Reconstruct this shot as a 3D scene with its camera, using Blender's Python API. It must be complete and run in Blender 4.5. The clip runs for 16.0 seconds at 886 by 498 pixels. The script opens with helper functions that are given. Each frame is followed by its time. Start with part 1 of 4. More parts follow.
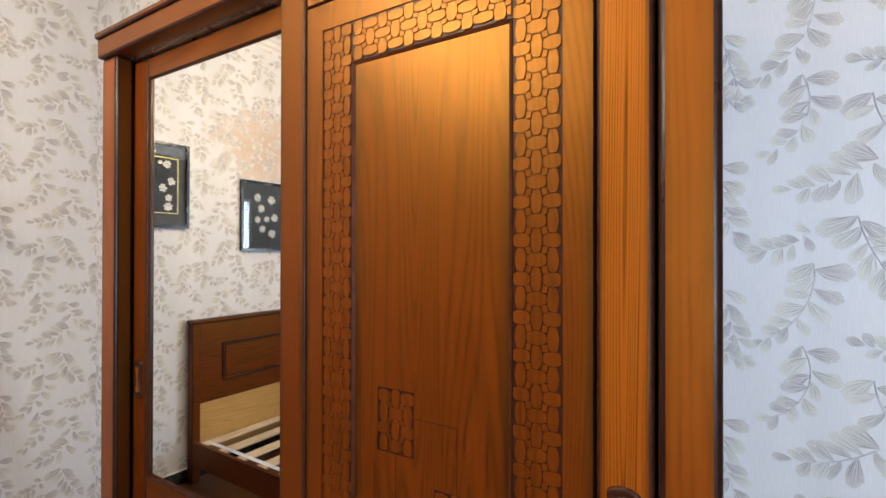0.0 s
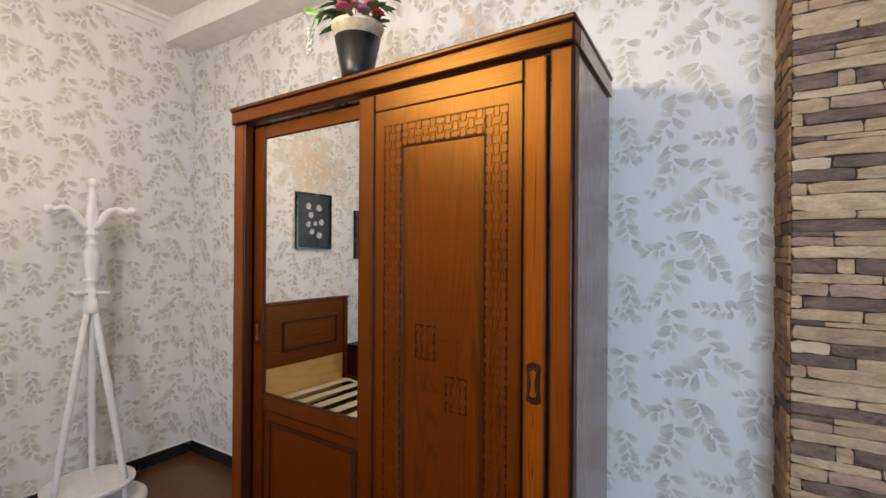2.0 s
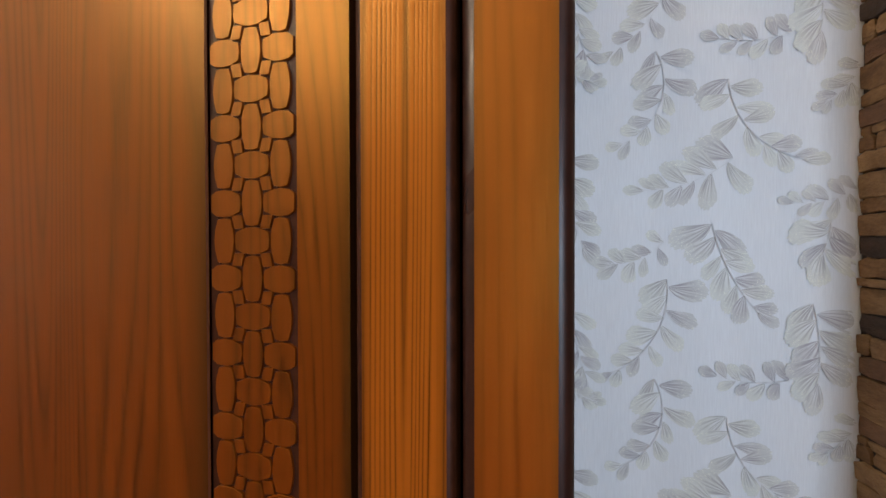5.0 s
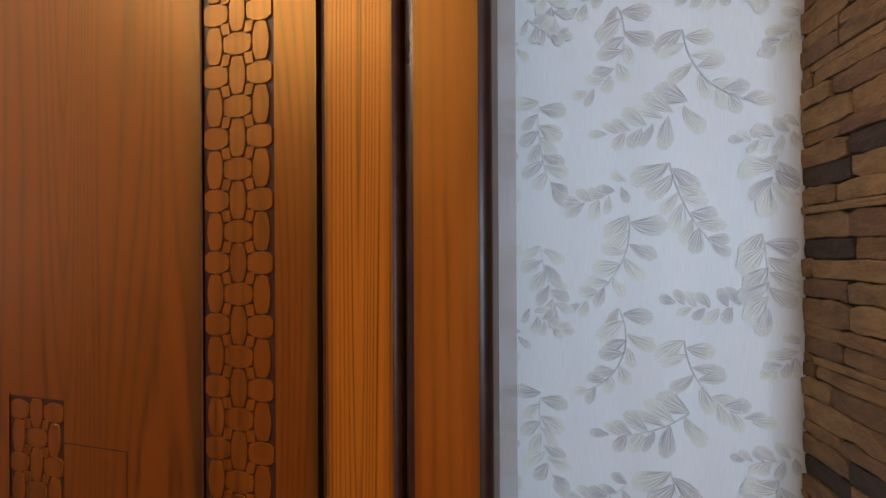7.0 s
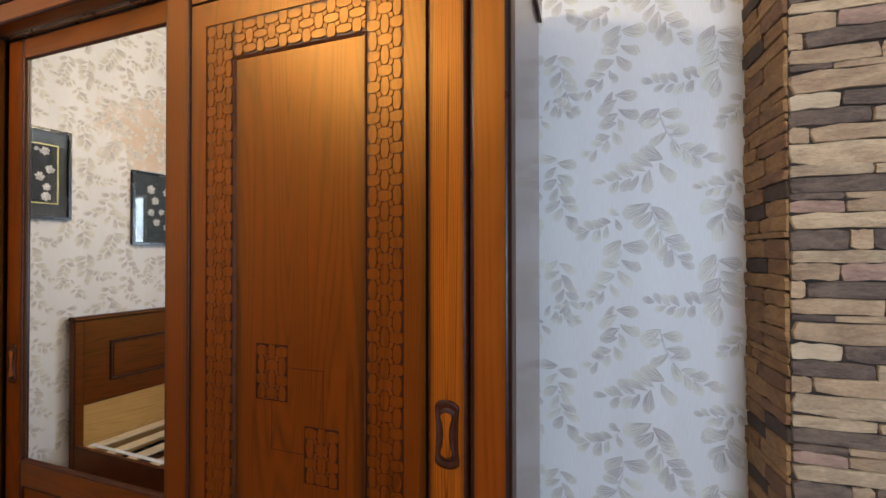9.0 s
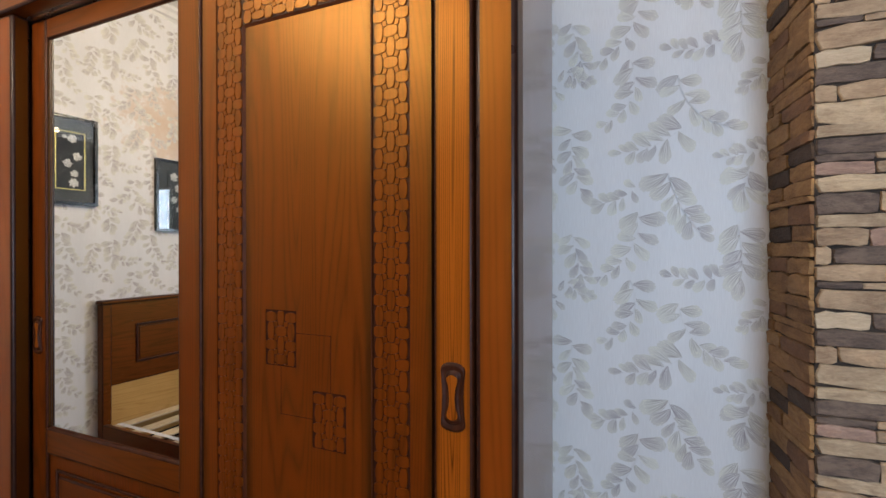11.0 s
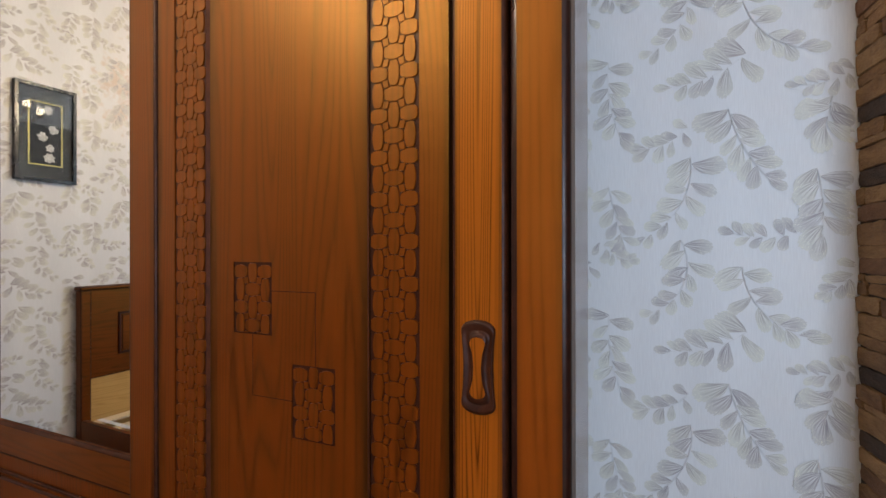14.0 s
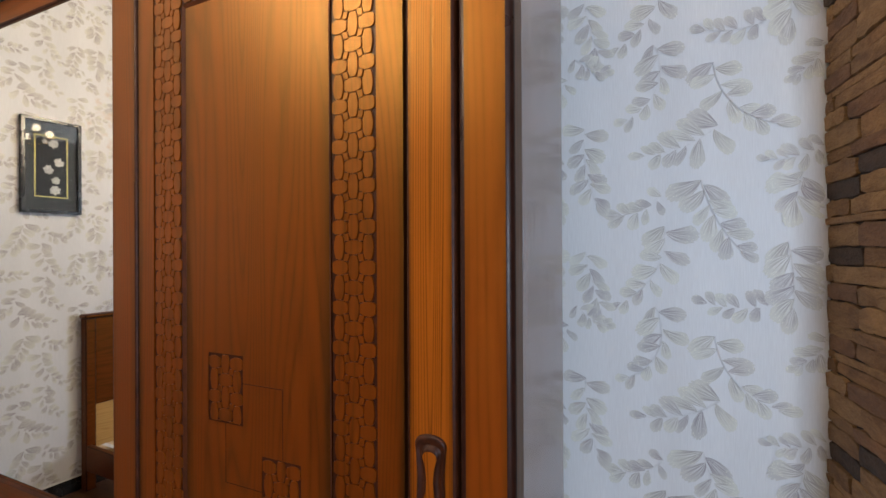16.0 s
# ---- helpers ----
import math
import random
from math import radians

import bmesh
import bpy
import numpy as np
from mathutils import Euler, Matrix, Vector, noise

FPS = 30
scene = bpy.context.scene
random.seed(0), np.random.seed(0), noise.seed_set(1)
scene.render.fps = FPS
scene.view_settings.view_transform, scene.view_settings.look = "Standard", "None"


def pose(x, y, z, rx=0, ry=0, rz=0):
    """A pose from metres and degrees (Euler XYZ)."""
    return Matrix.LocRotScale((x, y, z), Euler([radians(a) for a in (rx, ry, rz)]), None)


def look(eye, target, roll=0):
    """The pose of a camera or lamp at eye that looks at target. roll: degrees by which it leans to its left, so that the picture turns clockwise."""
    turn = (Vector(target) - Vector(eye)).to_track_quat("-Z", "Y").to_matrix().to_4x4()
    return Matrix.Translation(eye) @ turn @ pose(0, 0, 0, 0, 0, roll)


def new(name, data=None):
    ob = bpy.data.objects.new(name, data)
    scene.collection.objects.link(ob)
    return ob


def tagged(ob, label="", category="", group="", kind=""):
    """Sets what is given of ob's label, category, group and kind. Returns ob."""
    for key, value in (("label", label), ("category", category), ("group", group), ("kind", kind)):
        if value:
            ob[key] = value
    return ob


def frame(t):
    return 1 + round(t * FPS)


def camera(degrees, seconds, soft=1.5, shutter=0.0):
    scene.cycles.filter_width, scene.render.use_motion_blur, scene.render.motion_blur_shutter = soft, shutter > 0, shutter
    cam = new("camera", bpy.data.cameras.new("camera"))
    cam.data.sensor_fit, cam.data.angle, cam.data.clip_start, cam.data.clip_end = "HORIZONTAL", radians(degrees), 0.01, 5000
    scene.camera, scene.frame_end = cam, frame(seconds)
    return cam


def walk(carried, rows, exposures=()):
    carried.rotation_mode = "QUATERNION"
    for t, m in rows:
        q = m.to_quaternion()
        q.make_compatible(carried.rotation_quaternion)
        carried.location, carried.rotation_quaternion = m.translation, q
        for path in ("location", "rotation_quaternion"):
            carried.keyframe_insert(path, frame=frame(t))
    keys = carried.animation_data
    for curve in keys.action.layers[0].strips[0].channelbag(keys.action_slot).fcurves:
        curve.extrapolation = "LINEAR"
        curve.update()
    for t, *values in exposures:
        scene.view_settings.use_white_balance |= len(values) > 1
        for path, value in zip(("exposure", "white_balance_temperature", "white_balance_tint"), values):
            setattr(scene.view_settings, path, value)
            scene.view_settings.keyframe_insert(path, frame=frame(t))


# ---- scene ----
cam = camera(87.1, 16.0)
PATH = [
    (0, (0.081, -0.086, 1.494), (-0.906, 1.653, 1.504), 0.1),
    (0.5, (0.206, -0.292, 1.52), (-0.817, 1.427, 1.531), 0.4),
    (1, (0.307, -0.514, 1.506), (-0.741, 1.19, 1.515), 0.4),
    (1.5, (0.414, -0.632, 1.504), (-0.649, 1.062, 1.514), 0.4),
    (2, (0.484, -0.704, 1.496), (-0.581, 0.989, 1.501), 0.4),
    (2.5, (0.451, -0.613, 1.525), (-0.604, 1.086, 1.529), 0.4),
    (3, (0.334, -0.416, 1.559), (-0.542, 1.382, 1.561), 0.4),
    (3.2, (0.293, -0.33, 1.555), (-0.476, 1.516, 1.558), 0.4),
    (5.3, (0.081, 0.306, 1.533), (-0.384, 2.252, 1.507), -0.2),
    (5.5, (0.083, 0.299, 1.523), (-0.382, 2.245, 1.504), -0.3),
    (6, (0.095, 0.276, 1.495), (-0.375, 2.22, 1.481), -0.2),
    (6.5, (0.12, 0.26, 1.454), (-0.356, 2.203, 1.444), -0.2),
    (7, (0.151, 0.224, 1.403), (-0.333, 2.165, 1.403), -0.3),
    (7.5, (0.182, 0.199, 1.329), (-0.306, 2.138, 1.339), -0.3),
    (8, (0.225, 0.12, 1.329), (-0.273, 2.057, 1.341), -0.4),
    (8.5, (0.232, -0.059, 1.42), (-0.328, 1.861, 1.428), -0.2),
    (8.7, (0.24, -0.153, 1.431), (-0.382, 1.747, 1.451), -0.1),
    (10.8, (0.328, -0.258, 1.378), (-0.427, 1.594, 1.383), -0.1),
    (11, (0.276, -0.17, 1.369), (-0.478, 1.683, 1.367), -0.1),
    (11.5, (0.218, -0.047, 1.315), (-0.539, 1.804, 1.312), -0.1),
    (12, (0.205, -0.007, 1.266), (-0.548, 1.846, 1.264), -0.0),
    (12.5, (0.182, 0.018, 1.255), (-0.572, 1.87, 1.251), 0.0),
    (13, (0.171, 0.028, 1.258), (-0.584, 1.88, 1.26), -0.0),
    (13.5, (0.172, 0.032, 1.254), (-0.582, 1.884, 1.254), -0.0),
    (14, (0.168, 0.023, 1.259), (-0.59, 1.873, 1.26), -0.1),
    (14.5, (0.181, -0.002, 1.27), (-0.573, 1.85, 1.276), -0.0),
    (15, (0.171, 0.033, 1.3), (-0.589, 1.883, 1.302), -0.2),
    (15.5, (0.193, 0.081, 1.358), (-0.578, 1.927, 1.36), -0.3),
    (16, (0.247, 0.031, 1.416), (-0.548, 1.867, 1.421), -0.3),
]
walk(cam, [(t, look(eye, target, roll)) for t, eye, target, roll in PATH],
     exposures=[(0.0, 0.42), (0.5, 0.14), (1.0, 0.0), (2.0, 0.0), (16.0, 0.05)])

# ---- world and light ----
world = bpy.data.worlds.new("sky")
scene.world = world
world.use_nodes = True
_bg = world.node_tree.nodes["Background"]
_sky = world.node_tree.nodes.new("ShaderNodeTexSky")
_sky.sky_type, _sky.sun_disc, _sky.sun_elevation, _sky.sun_rotation = "NISHITA", False, radians(35), radians(300)
world.node_tree.links.new(_sky.outputs[0], _bg.inputs[0])
_bg.inputs[1].default_value = 0.12


def lamp(name, m, energy, color, size, size_y):
    data = bpy.data.lights.new(name, "AREA")
    data.energy, data.color, data.shape, data.size, data.size_y = energy, color, "RECTANGLE", size, size_y
    ob = new(name, data)
    ob.matrix_world = m
    return ob


# daylight in the opening of the south window
WIN_X0, WIN_X1, WIN_Z0, WIN_Z1 = 0.85, 2.2, 0.9, 2.35
lamp("window_daylight", look(((WIN_X0 + WIN_X1) / 2, -3.28, (WIN_Z0 + WIN_Z1) / 2), ((WIN_X0 + WIN_X1) / 2, 0.0, (WIN_Z0 + WIN_Z1) / 2)), 122, (0.66, 0.81, 1.0),
     WIN_X1 - WIN_X0 - 0.1, WIN_Z1 - WIN_Z0 - 0.1)
BULB_GLOW = 425.0
LAMP_AT = (-1.0, -0.62, 2.47)


# ---- materials ----
def nodes_of(name, rough=0.5, metal=0.0):
    m = bpy.data.materials.new(name)
    m.use_nodes = True
    nt = m.node_tree
    b = nt.nodes["Principled BSDF"]
    b.inputs["Roughness"].default_value = rough
    b.inputs["Metallic"].default_value = metal
    return m, nt, b


def nd(nt, kind, **inputs):
    n = nt.nodes.new("ShaderNode" + kind)
    for k, v in inputs.items():
        n.inputs[k.replace("_", " ")].default_value = v
    return n


def coords(nt, scale=(1, 1, 1), out="Object"):
    tc, mp = nt.nodes.new("ShaderNodeTexCoord"), nt.nodes.new("ShaderNodeMapping")
    mp.inputs["Scale"].default_value = scale
    nt.links.new(tc.outputs[out], mp.inputs["Vector"])
    return mp.outputs["Vector"]


def noise_at(nt, vec, scale, detail=3.0, rough=0.55, distortion=0.0):
    n = nd(nt, "TexNoise", Scale=scale, Detail=detail, Roughness=rough, Distortion=distortion)
    nt.links.new(vec, n.inputs["Vector"])
    return n.outputs["Fac"]


def ramp(nt, fac, *stops):
    r = nt.nodes.new("ShaderNodeValToRGB")
    e = r.color_ramp.elements
    while len(e) < len(stops):
        e.new(0.5)
    for k, (p, c) in zip(e, stops):
        k.position = p
        k.color = (*c, 1) if len(c) == 3 else c
    nt.links.new(fac, r.inputs["Fac"])
    return r.outputs["Color"]


def mix(nt, fac, a, b, mode="MIX"):
    m = nt.nodes.new("ShaderNodeMix")
    m.data_type, m.blend_type = "RGBA", mode
    for sock, v in ((m.inputs["Factor"], fac), (m.inputs["A"], a), (m.inputs["B"], b)):
        if isinstance(v, (int, float)):
            sock.default_value = v
        elif isinstance(v, tuple):
            sock.default_value = (*v, 1)
        else:
            nt.links.new(v, sock)
    return m.outputs["Result"]


def calc(nt, op, a, b=0.0):
    m = nt.nodes.new("ShaderNodeMath")
    m.operation = op
    for sock, v in zip(m.inputs, (a, b)):
        if isinstance(v, (int, float)):
            sock.default_value = v
        else:
            nt.links.new(v, sock)
    return m.outputs[0]


def bump(nt, b, height, strength=0.2, distance=0.002):
    n = nd(nt, "Bump", Strength=strength, Distance=distance)
    nt.links.new(height, n.inputs["Height"])
    nt.links.new(n.outputs["Normal"], b.inputs["Normal"])


def grey(v):
    return (v, v, v)


def mat(name, color, rough=0.6, metal=0.0, vary=0.12, scale=30.0, bumps=0.05):
    """Plain painted or moulded surface with slight mottling."""
    m, nt, b = nodes_of(name, rough, metal)
    v = coords(nt)
    f = noise_at(nt, v, scale, 4)
    lo, hi = tuple(c * (1 - vary) for c in color), tuple(min(1, c * (1 + vary)) for c in color)
    nt.links.new(ramp(nt, f, (0.3, lo), (0.7, hi)), b.inputs["Base Color"])
    nt.links.new(ramp(nt, noise_at(nt, v, scale * 0.3), (0.3, grey(max(0.02, rough - 0.08))), (0.7, grey(min(1, rough + 0.08)))), b.inputs["Roughness"])
    if bumps:
        bump(nt, b, f, bumps, 0.001)
    return m


def wood(name, pale, deep, figure=1.0, coarse=0.0, rough=0.40, along="z", seed=0.0, edge=0.0, tint=(1.0, 0.49, 0.085), gloss=1.0, ior=1.5):
    """Lacquered wood: long figure, cathedral bands, fine pores."""
    m, nt, b = nodes_of(name, rough)
    b.inputs["Specular IOR Level"].default_value = gloss
    b.inputs["IOR"].default_value = ior
    b.inputs["Specular Tint"].default_value = (*tint, 1)  # amber varnish
    q = 0.014 if coarse else 0.055
    squeeze = {"z": (1, 1, q), "x": (q, 1, 1), "y": (1, q, 1)}[along]
    v0 = coords(nt, squeeze)
    shift = nt.nodes.new("ShaderNodeVectorMath")
    shift.operation = "ADD"
    shift.inputs[1].default_value = (seed, seed * 0.7, seed * 0.4)
    nt.links.new(v0, shift.inputs[0])
    v = shift.outputs[0]
    slow = noise_at(nt, v, 9.0 if coarse else 5.0, 2, 0.5)
    rings = calc(nt, "SINE", calc(nt, "MULTIPLY", slow, 330.0 * figure))
    rings = calc(nt, "POWER", calc(nt, "ADD", calc(nt, "MULTIPLY", rings, 0.5), 0.5), 0.45)
    streak = noise_at(nt, v, 190.0, 4, 0.6)
    pores = noise_at(nt, v, 600.0, 2, 0.5)
    f = calc(nt, "ADD", calc(nt, "MULTIPLY", rings, 0.34 + coarse * 0.54), calc(nt, "MULTIPLY", streak, 0.58))
    f = calc(nt, "ADD", f, calc(nt, "MULTIPLY", pores, 0.25))
    mid = tuple((p * 0.62 + d * 0.38) for p, d in zip(pale, deep))
    c = ramp(nt, f, (0.38, deep), (0.62, mid), (0.86 + coarse * 0.16, pale))
    cloud = noise_at(nt, coords(nt), 3.0, 2)
    c = mix(nt, 0.55, c, ramp(nt, cloud, (0.3, (0.72, 0.66, 0.6)), (0.75, (1, 1, 1))), "MULTIPLY")
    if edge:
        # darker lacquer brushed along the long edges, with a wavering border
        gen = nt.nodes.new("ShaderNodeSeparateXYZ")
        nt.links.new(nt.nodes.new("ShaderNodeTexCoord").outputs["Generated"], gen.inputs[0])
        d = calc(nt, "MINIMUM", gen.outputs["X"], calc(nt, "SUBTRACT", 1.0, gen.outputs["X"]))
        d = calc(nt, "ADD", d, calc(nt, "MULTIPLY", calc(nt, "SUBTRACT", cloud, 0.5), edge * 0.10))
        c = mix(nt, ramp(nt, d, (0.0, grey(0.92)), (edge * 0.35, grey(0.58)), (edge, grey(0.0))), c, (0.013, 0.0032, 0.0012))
    nt.links.new(c, b.inputs["Base Color"])
    nt.links.new(ramp(nt, streak, (0.2, grey(rough - 0.06)), (0.8, grey(rough + 0.08))), b.inputs["Roughness"])
    bump(nt, b, calc(nt, "ADD", pores, calc(nt, "MULTIPLY", rings, 0.4 + coarse)), 0.10 + coarse * 0.25, 0.0006)
    return m


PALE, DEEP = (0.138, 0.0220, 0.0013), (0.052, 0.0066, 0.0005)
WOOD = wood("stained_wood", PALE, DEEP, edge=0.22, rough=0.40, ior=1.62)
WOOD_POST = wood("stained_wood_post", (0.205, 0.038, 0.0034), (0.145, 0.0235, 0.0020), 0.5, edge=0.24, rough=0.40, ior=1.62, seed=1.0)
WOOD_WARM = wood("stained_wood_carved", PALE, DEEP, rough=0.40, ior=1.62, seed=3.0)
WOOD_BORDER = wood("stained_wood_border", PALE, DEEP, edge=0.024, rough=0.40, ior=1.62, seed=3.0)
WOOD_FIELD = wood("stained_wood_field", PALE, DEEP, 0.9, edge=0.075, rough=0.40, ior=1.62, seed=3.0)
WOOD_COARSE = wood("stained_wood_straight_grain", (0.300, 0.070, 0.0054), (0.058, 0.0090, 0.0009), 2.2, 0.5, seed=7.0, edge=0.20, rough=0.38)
WOOD_RAIL = wood("stained_wood_rail", (0.120, 0.024, 0.0020), DEEP, along="x", rough=0.40, ior=1.62, seed=5.0)
WOOD_SIDE = wood("stained_side_panel", (0.30, 0.165, 0.13), (0.24, 0.125, 0.095), 0.6, rough=0.17, seed=9.0, tint=(1.0, 0.95, 0.9), gloss=0.8)
GLAZE = mat("dark_glaze", (0.040, 0.0105, 0.004), 0.42, vary=0.4, scale=60)
GLAZE.node_tree.nodes["Principled BSDF"].inputs["Specular IOR Level"].default_value = 0.18
BEVEL = mat("brown_glazed_bevel", (0.062, 0.0155, 0.0045), 0.45, vary=0.3, scale=40)
BEVEL.node_tree.nodes["Principled BSDF"].inputs["Specular IOR Level"].default_value = 0.12
POLISHED = mat("dark_polished_edge", (0.024, 0.007, 0.004), 0.34, vary=0.3, scale=50, bumps=0)
POLISHED.node_tree.nodes["Principled BSDF"].inputs["Specular IOR Level"].default_value = 0.3
GAP = mat("dark_gap", (0.010, 0.005, 0.003), 0.6)
WOOD_BED = wood("dark_bed_wood", (0.120, 0.019, 0.003), (0.045, 0.0062, 0.0013), along="y", seed=11.0, gloss=0.6)
PLY = wood("plywood", (0.55, 0.34, 0.13), (0.40, 0.23, 0.08), along="y", rough=0.55, seed=2.0)
SLAT = wood("pale_slat_wood", (0.80, 0.68, 0.50), (0.62, 0.48, 0.30), along="y", rough=0.55, seed=4.0)
STRAP = mat("white_strap", (0.75, 0.74, 0.78), 0.7)
WHITE_PAINT = mat("white_paint", (0.80, 0.78, 0.80), 0.38, vary=0.05)
PLASTER = mat("white_plaster", (0.80, 0.78, 0.75), 0.7, vary=0.05, scale=14, bumps=0.15)
ALU = mat("brushed_aluminium", (0.62, 0.60, 0.56), 0.3, 1.0)
BRASS = mat("brass", (0.75, 0.5, 0.16), 0.22, 1.0)
BLACK_FRAME = mat("black_frame_lacquer", (0.012, 0.012, 0.014), 0.25)
MAT_BOARD = mat("charcoal_mount", (0.018, 0.022, 0.025), 0.7)
MAT_DARK = mat("black_velvet", (0.010, 0.012, 0.016), 0.8)
GOLD_LINE = mat("gold_fillet", (0.42, 0.36, 0.12), 0.4, 0.6)
PETAL_WHITE = mat("pressed_white_petal", (0.46, 0.44, 0.41), 0.6, vary=0.35, scale=120)
MIRROR, _nt, _b = nodes_of("silvered_mirror", 0.015, 1.0)
_b.inputs["Base Color"].default_value = (0.90, 0.91, 0.90, 1)
GLASS, _nt, _b = nodes_of("clear_glass", 0.0)
_b.inputs["Transmission Weight"].default_value = 1.0
_b.inputs["IOR"].default_value = 1.5
BULB, _nt, _b = nodes_of("glowing_bulb", 0.4)
_b.inputs["Emission Color"].default_value = (1.0, 0.81, 0.58, 1)
_b.inputs["Emission Strength"].default_value = BULB_GLOW


def wallpaper():
    m, nt, b = nodes_of("embossed_wallpaper", 0.5)
    v = coords(nt)
    weave = noise_at(nt, coords(nt, (1, 1, 0.06)), 420, 2)
    bands = noise_at(nt, coords(nt, (1, 1, 0.01)), 9.0, 1)
    cloud = noise_at(nt, v, 2.2, 3)
    c = ramp(nt, weave, (0.25, (0.725, 0.715, 0.725)), (0.75, (0.80, 0.795, 0.805)))
    c = mix(nt, 0.5, c, ramp(nt, bands, (0.35, grey(0.88)), (0.65, grey(1.0))), "MULTIPLY")
    c = mix(nt, 0.35, c, ramp(nt, cloud, (0.3, (0.88, 0.86, 0.84)), (0.7, grey(1.0))), "MULTIPLY")
    for (sx, sy, sz), (rx, ry, rz), seed in (((-2.92, -0.82, 2.25), (1.0, 0.46, 0.30), 0.0), ((-1.02, 1.238, 2.47), (0.10, 1.0, 0.10), 3.0), ((-0.58, 1.238, 2.52), (0.12, 1.0, 0.16), 5.0)):
        # brown patch with a ragged outline
        off = nt.nodes.new("ShaderNodeVectorMath")
        off.operation, off.inputs[1].default_value = "SUBTRACT", (sx, sy, sz)
        nt.links.new(v, off.inputs[0])
        div = nt.nodes.new("ShaderNodeVectorMath")
        div.operation, div.inputs[1].default_value = "DIVIDE", (rx, ry, rz)
        nt.links.new(off.outputs[0], div.inputs[0])
        ln = nt.nodes.new("ShaderNodeVectorMath")
        ln.operation = "LENGTH"
        nt.links.new(div.outputs[0], ln.inputs[0])
        rag = calc(nt, "ADD", ln.outputs["Value"], calc(nt, "MULTIPLY", calc(nt, "SUBTRACT", noise_at(nt, v, 9.0 + seed, 5, 0.65), 0.5), 2.6))
        c = mix(nt, ramp(nt, rag, (0.15, grey(0.62)), (0.70, grey(0.45)), (1.05, grey(0.0))), c, (0.52, 0.30, 0.12))
    nt.links.new(c, b.inputs["Base Color"])
    bump(nt, b, calc(nt, "ADD", weave, noise_at(nt, v, 260, 3)), 0.18, 0.0008)
    return m


def leaf_print():
    """Printed leaves: pale veins from the stalk, greyer body, glitter near the rim."""
    m, nt, b = nodes_of("printed_leaf", 0.45)
    uv = nt.nodes.new("ShaderNodeTexCoord").outputs["UV"]
    sep = nt.nodes.new("ShaderNodeSeparateXYZ")
    nt.links.new(uv, sep.inputs[0])
    geo = nt.nodes.new("ShaderNodeNewGeometry")
    tone = ramp(nt, geo.outputs["Random Per Island"], (0.0, (0.48, 0.45, 0.445)), (0.30, (0.53, 0.50, 0.48)), (0.6, (0.59, 0.57, 0.515)), (1.0, (0.66, 0.645, 0.585)))
    ray = nd(nt, "TexNoise", Scale=7.0, Detail=2.0)
    ray.noise_dimensions = "2D"
    sq = nt.nodes.new("ShaderNodeMapping")
    sq.inputs["Scale"].default_value = (1.0, 0.10, 1.0)
    nt.links.new(uv, sq.inputs["Vector"])
    nt.links.new(sq.outputs[0], ray.inputs["Vector"])
    comb = calc(nt, "SINE", calc(nt, "ADD", calc(nt, "MULTIPLY", sep.outputs["X"], 29.0), calc(nt, "MULTIPLY", ray.outputs["Fac"], 9.0)))
    veins = ramp(nt, comb, (0.45, grey(0.0)), (0.80, grey(1.0)))
    dark = ramp(nt, calc(nt, "MULTIPLY", comb, -1.0), (0.15, grey(0.0)), (0.70, grey(1.0)))
    inner = ramp(nt, sep.outputs["Y"], (0.35, grey(1.0)), (0.92, grey(0.0)))
    c = mix(nt, calc(nt, "MULTIPLY", dark, inner), tone, mix(nt, 1.0, tone, (0.66, 0.62, 0.66), "MULTIPLY"))
    c = mix(nt, calc(nt, "MULTIPLY", veins, calc(nt, "MULTIPLY", inner, 0.60)), c, (0.78, 0.765, 0.77))
    rim = ramp(nt, sep.outputs["Y"], (0.72, grey(0.0)), (1.0, grey(1.0)))
    c = mix(nt, calc(nt, "MULTIPLY", rim, 0.35), c, (0.74, 0.73, 0.67))
    vor = nd(nt, "TexVoronoi", Scale=700.0)
    nt.links.new(coords(nt), vor.inputs["Vector"])
    spark = calc(nt, "MULTIPLY", calc(nt, "LESS_THAN", vor.outputs["Distance"], 0.30), calc(nt, "GREATER_THAN", noise_at(nt, coords(nt), 210, 1), 0.50))
    spark = calc(nt, "MULTIPLY", spark, ramp(nt, sep.outputs["Y"], (0.55, grey(0.0)), (0.8, grey(1.0))))
    c = mix(nt, spark, c, (0.95, 0.93, 0.78))
    nt.links.new(c, b.inputs["Base Color"])
    nt.links.new(mix(nt, spark, grey(0.5), grey(0.2)), b.inputs["Roughness"])
    bump(nt, b, comb, 0.15, 0.0005)
    return m


# for walls out of view; invented dark colour that cuts bounced light
DARK_WALL = mat("dark_closing_wall", (0.075, 0.047, 0.033), 0.7, vary=0.2, scale=8)
PAPER = wallpaper()
LEAF = leaf_print()
STALK = mat("printed_stalk", (0.70, 0.685, 0.685), 0.5, vary=0.15, scale=60)


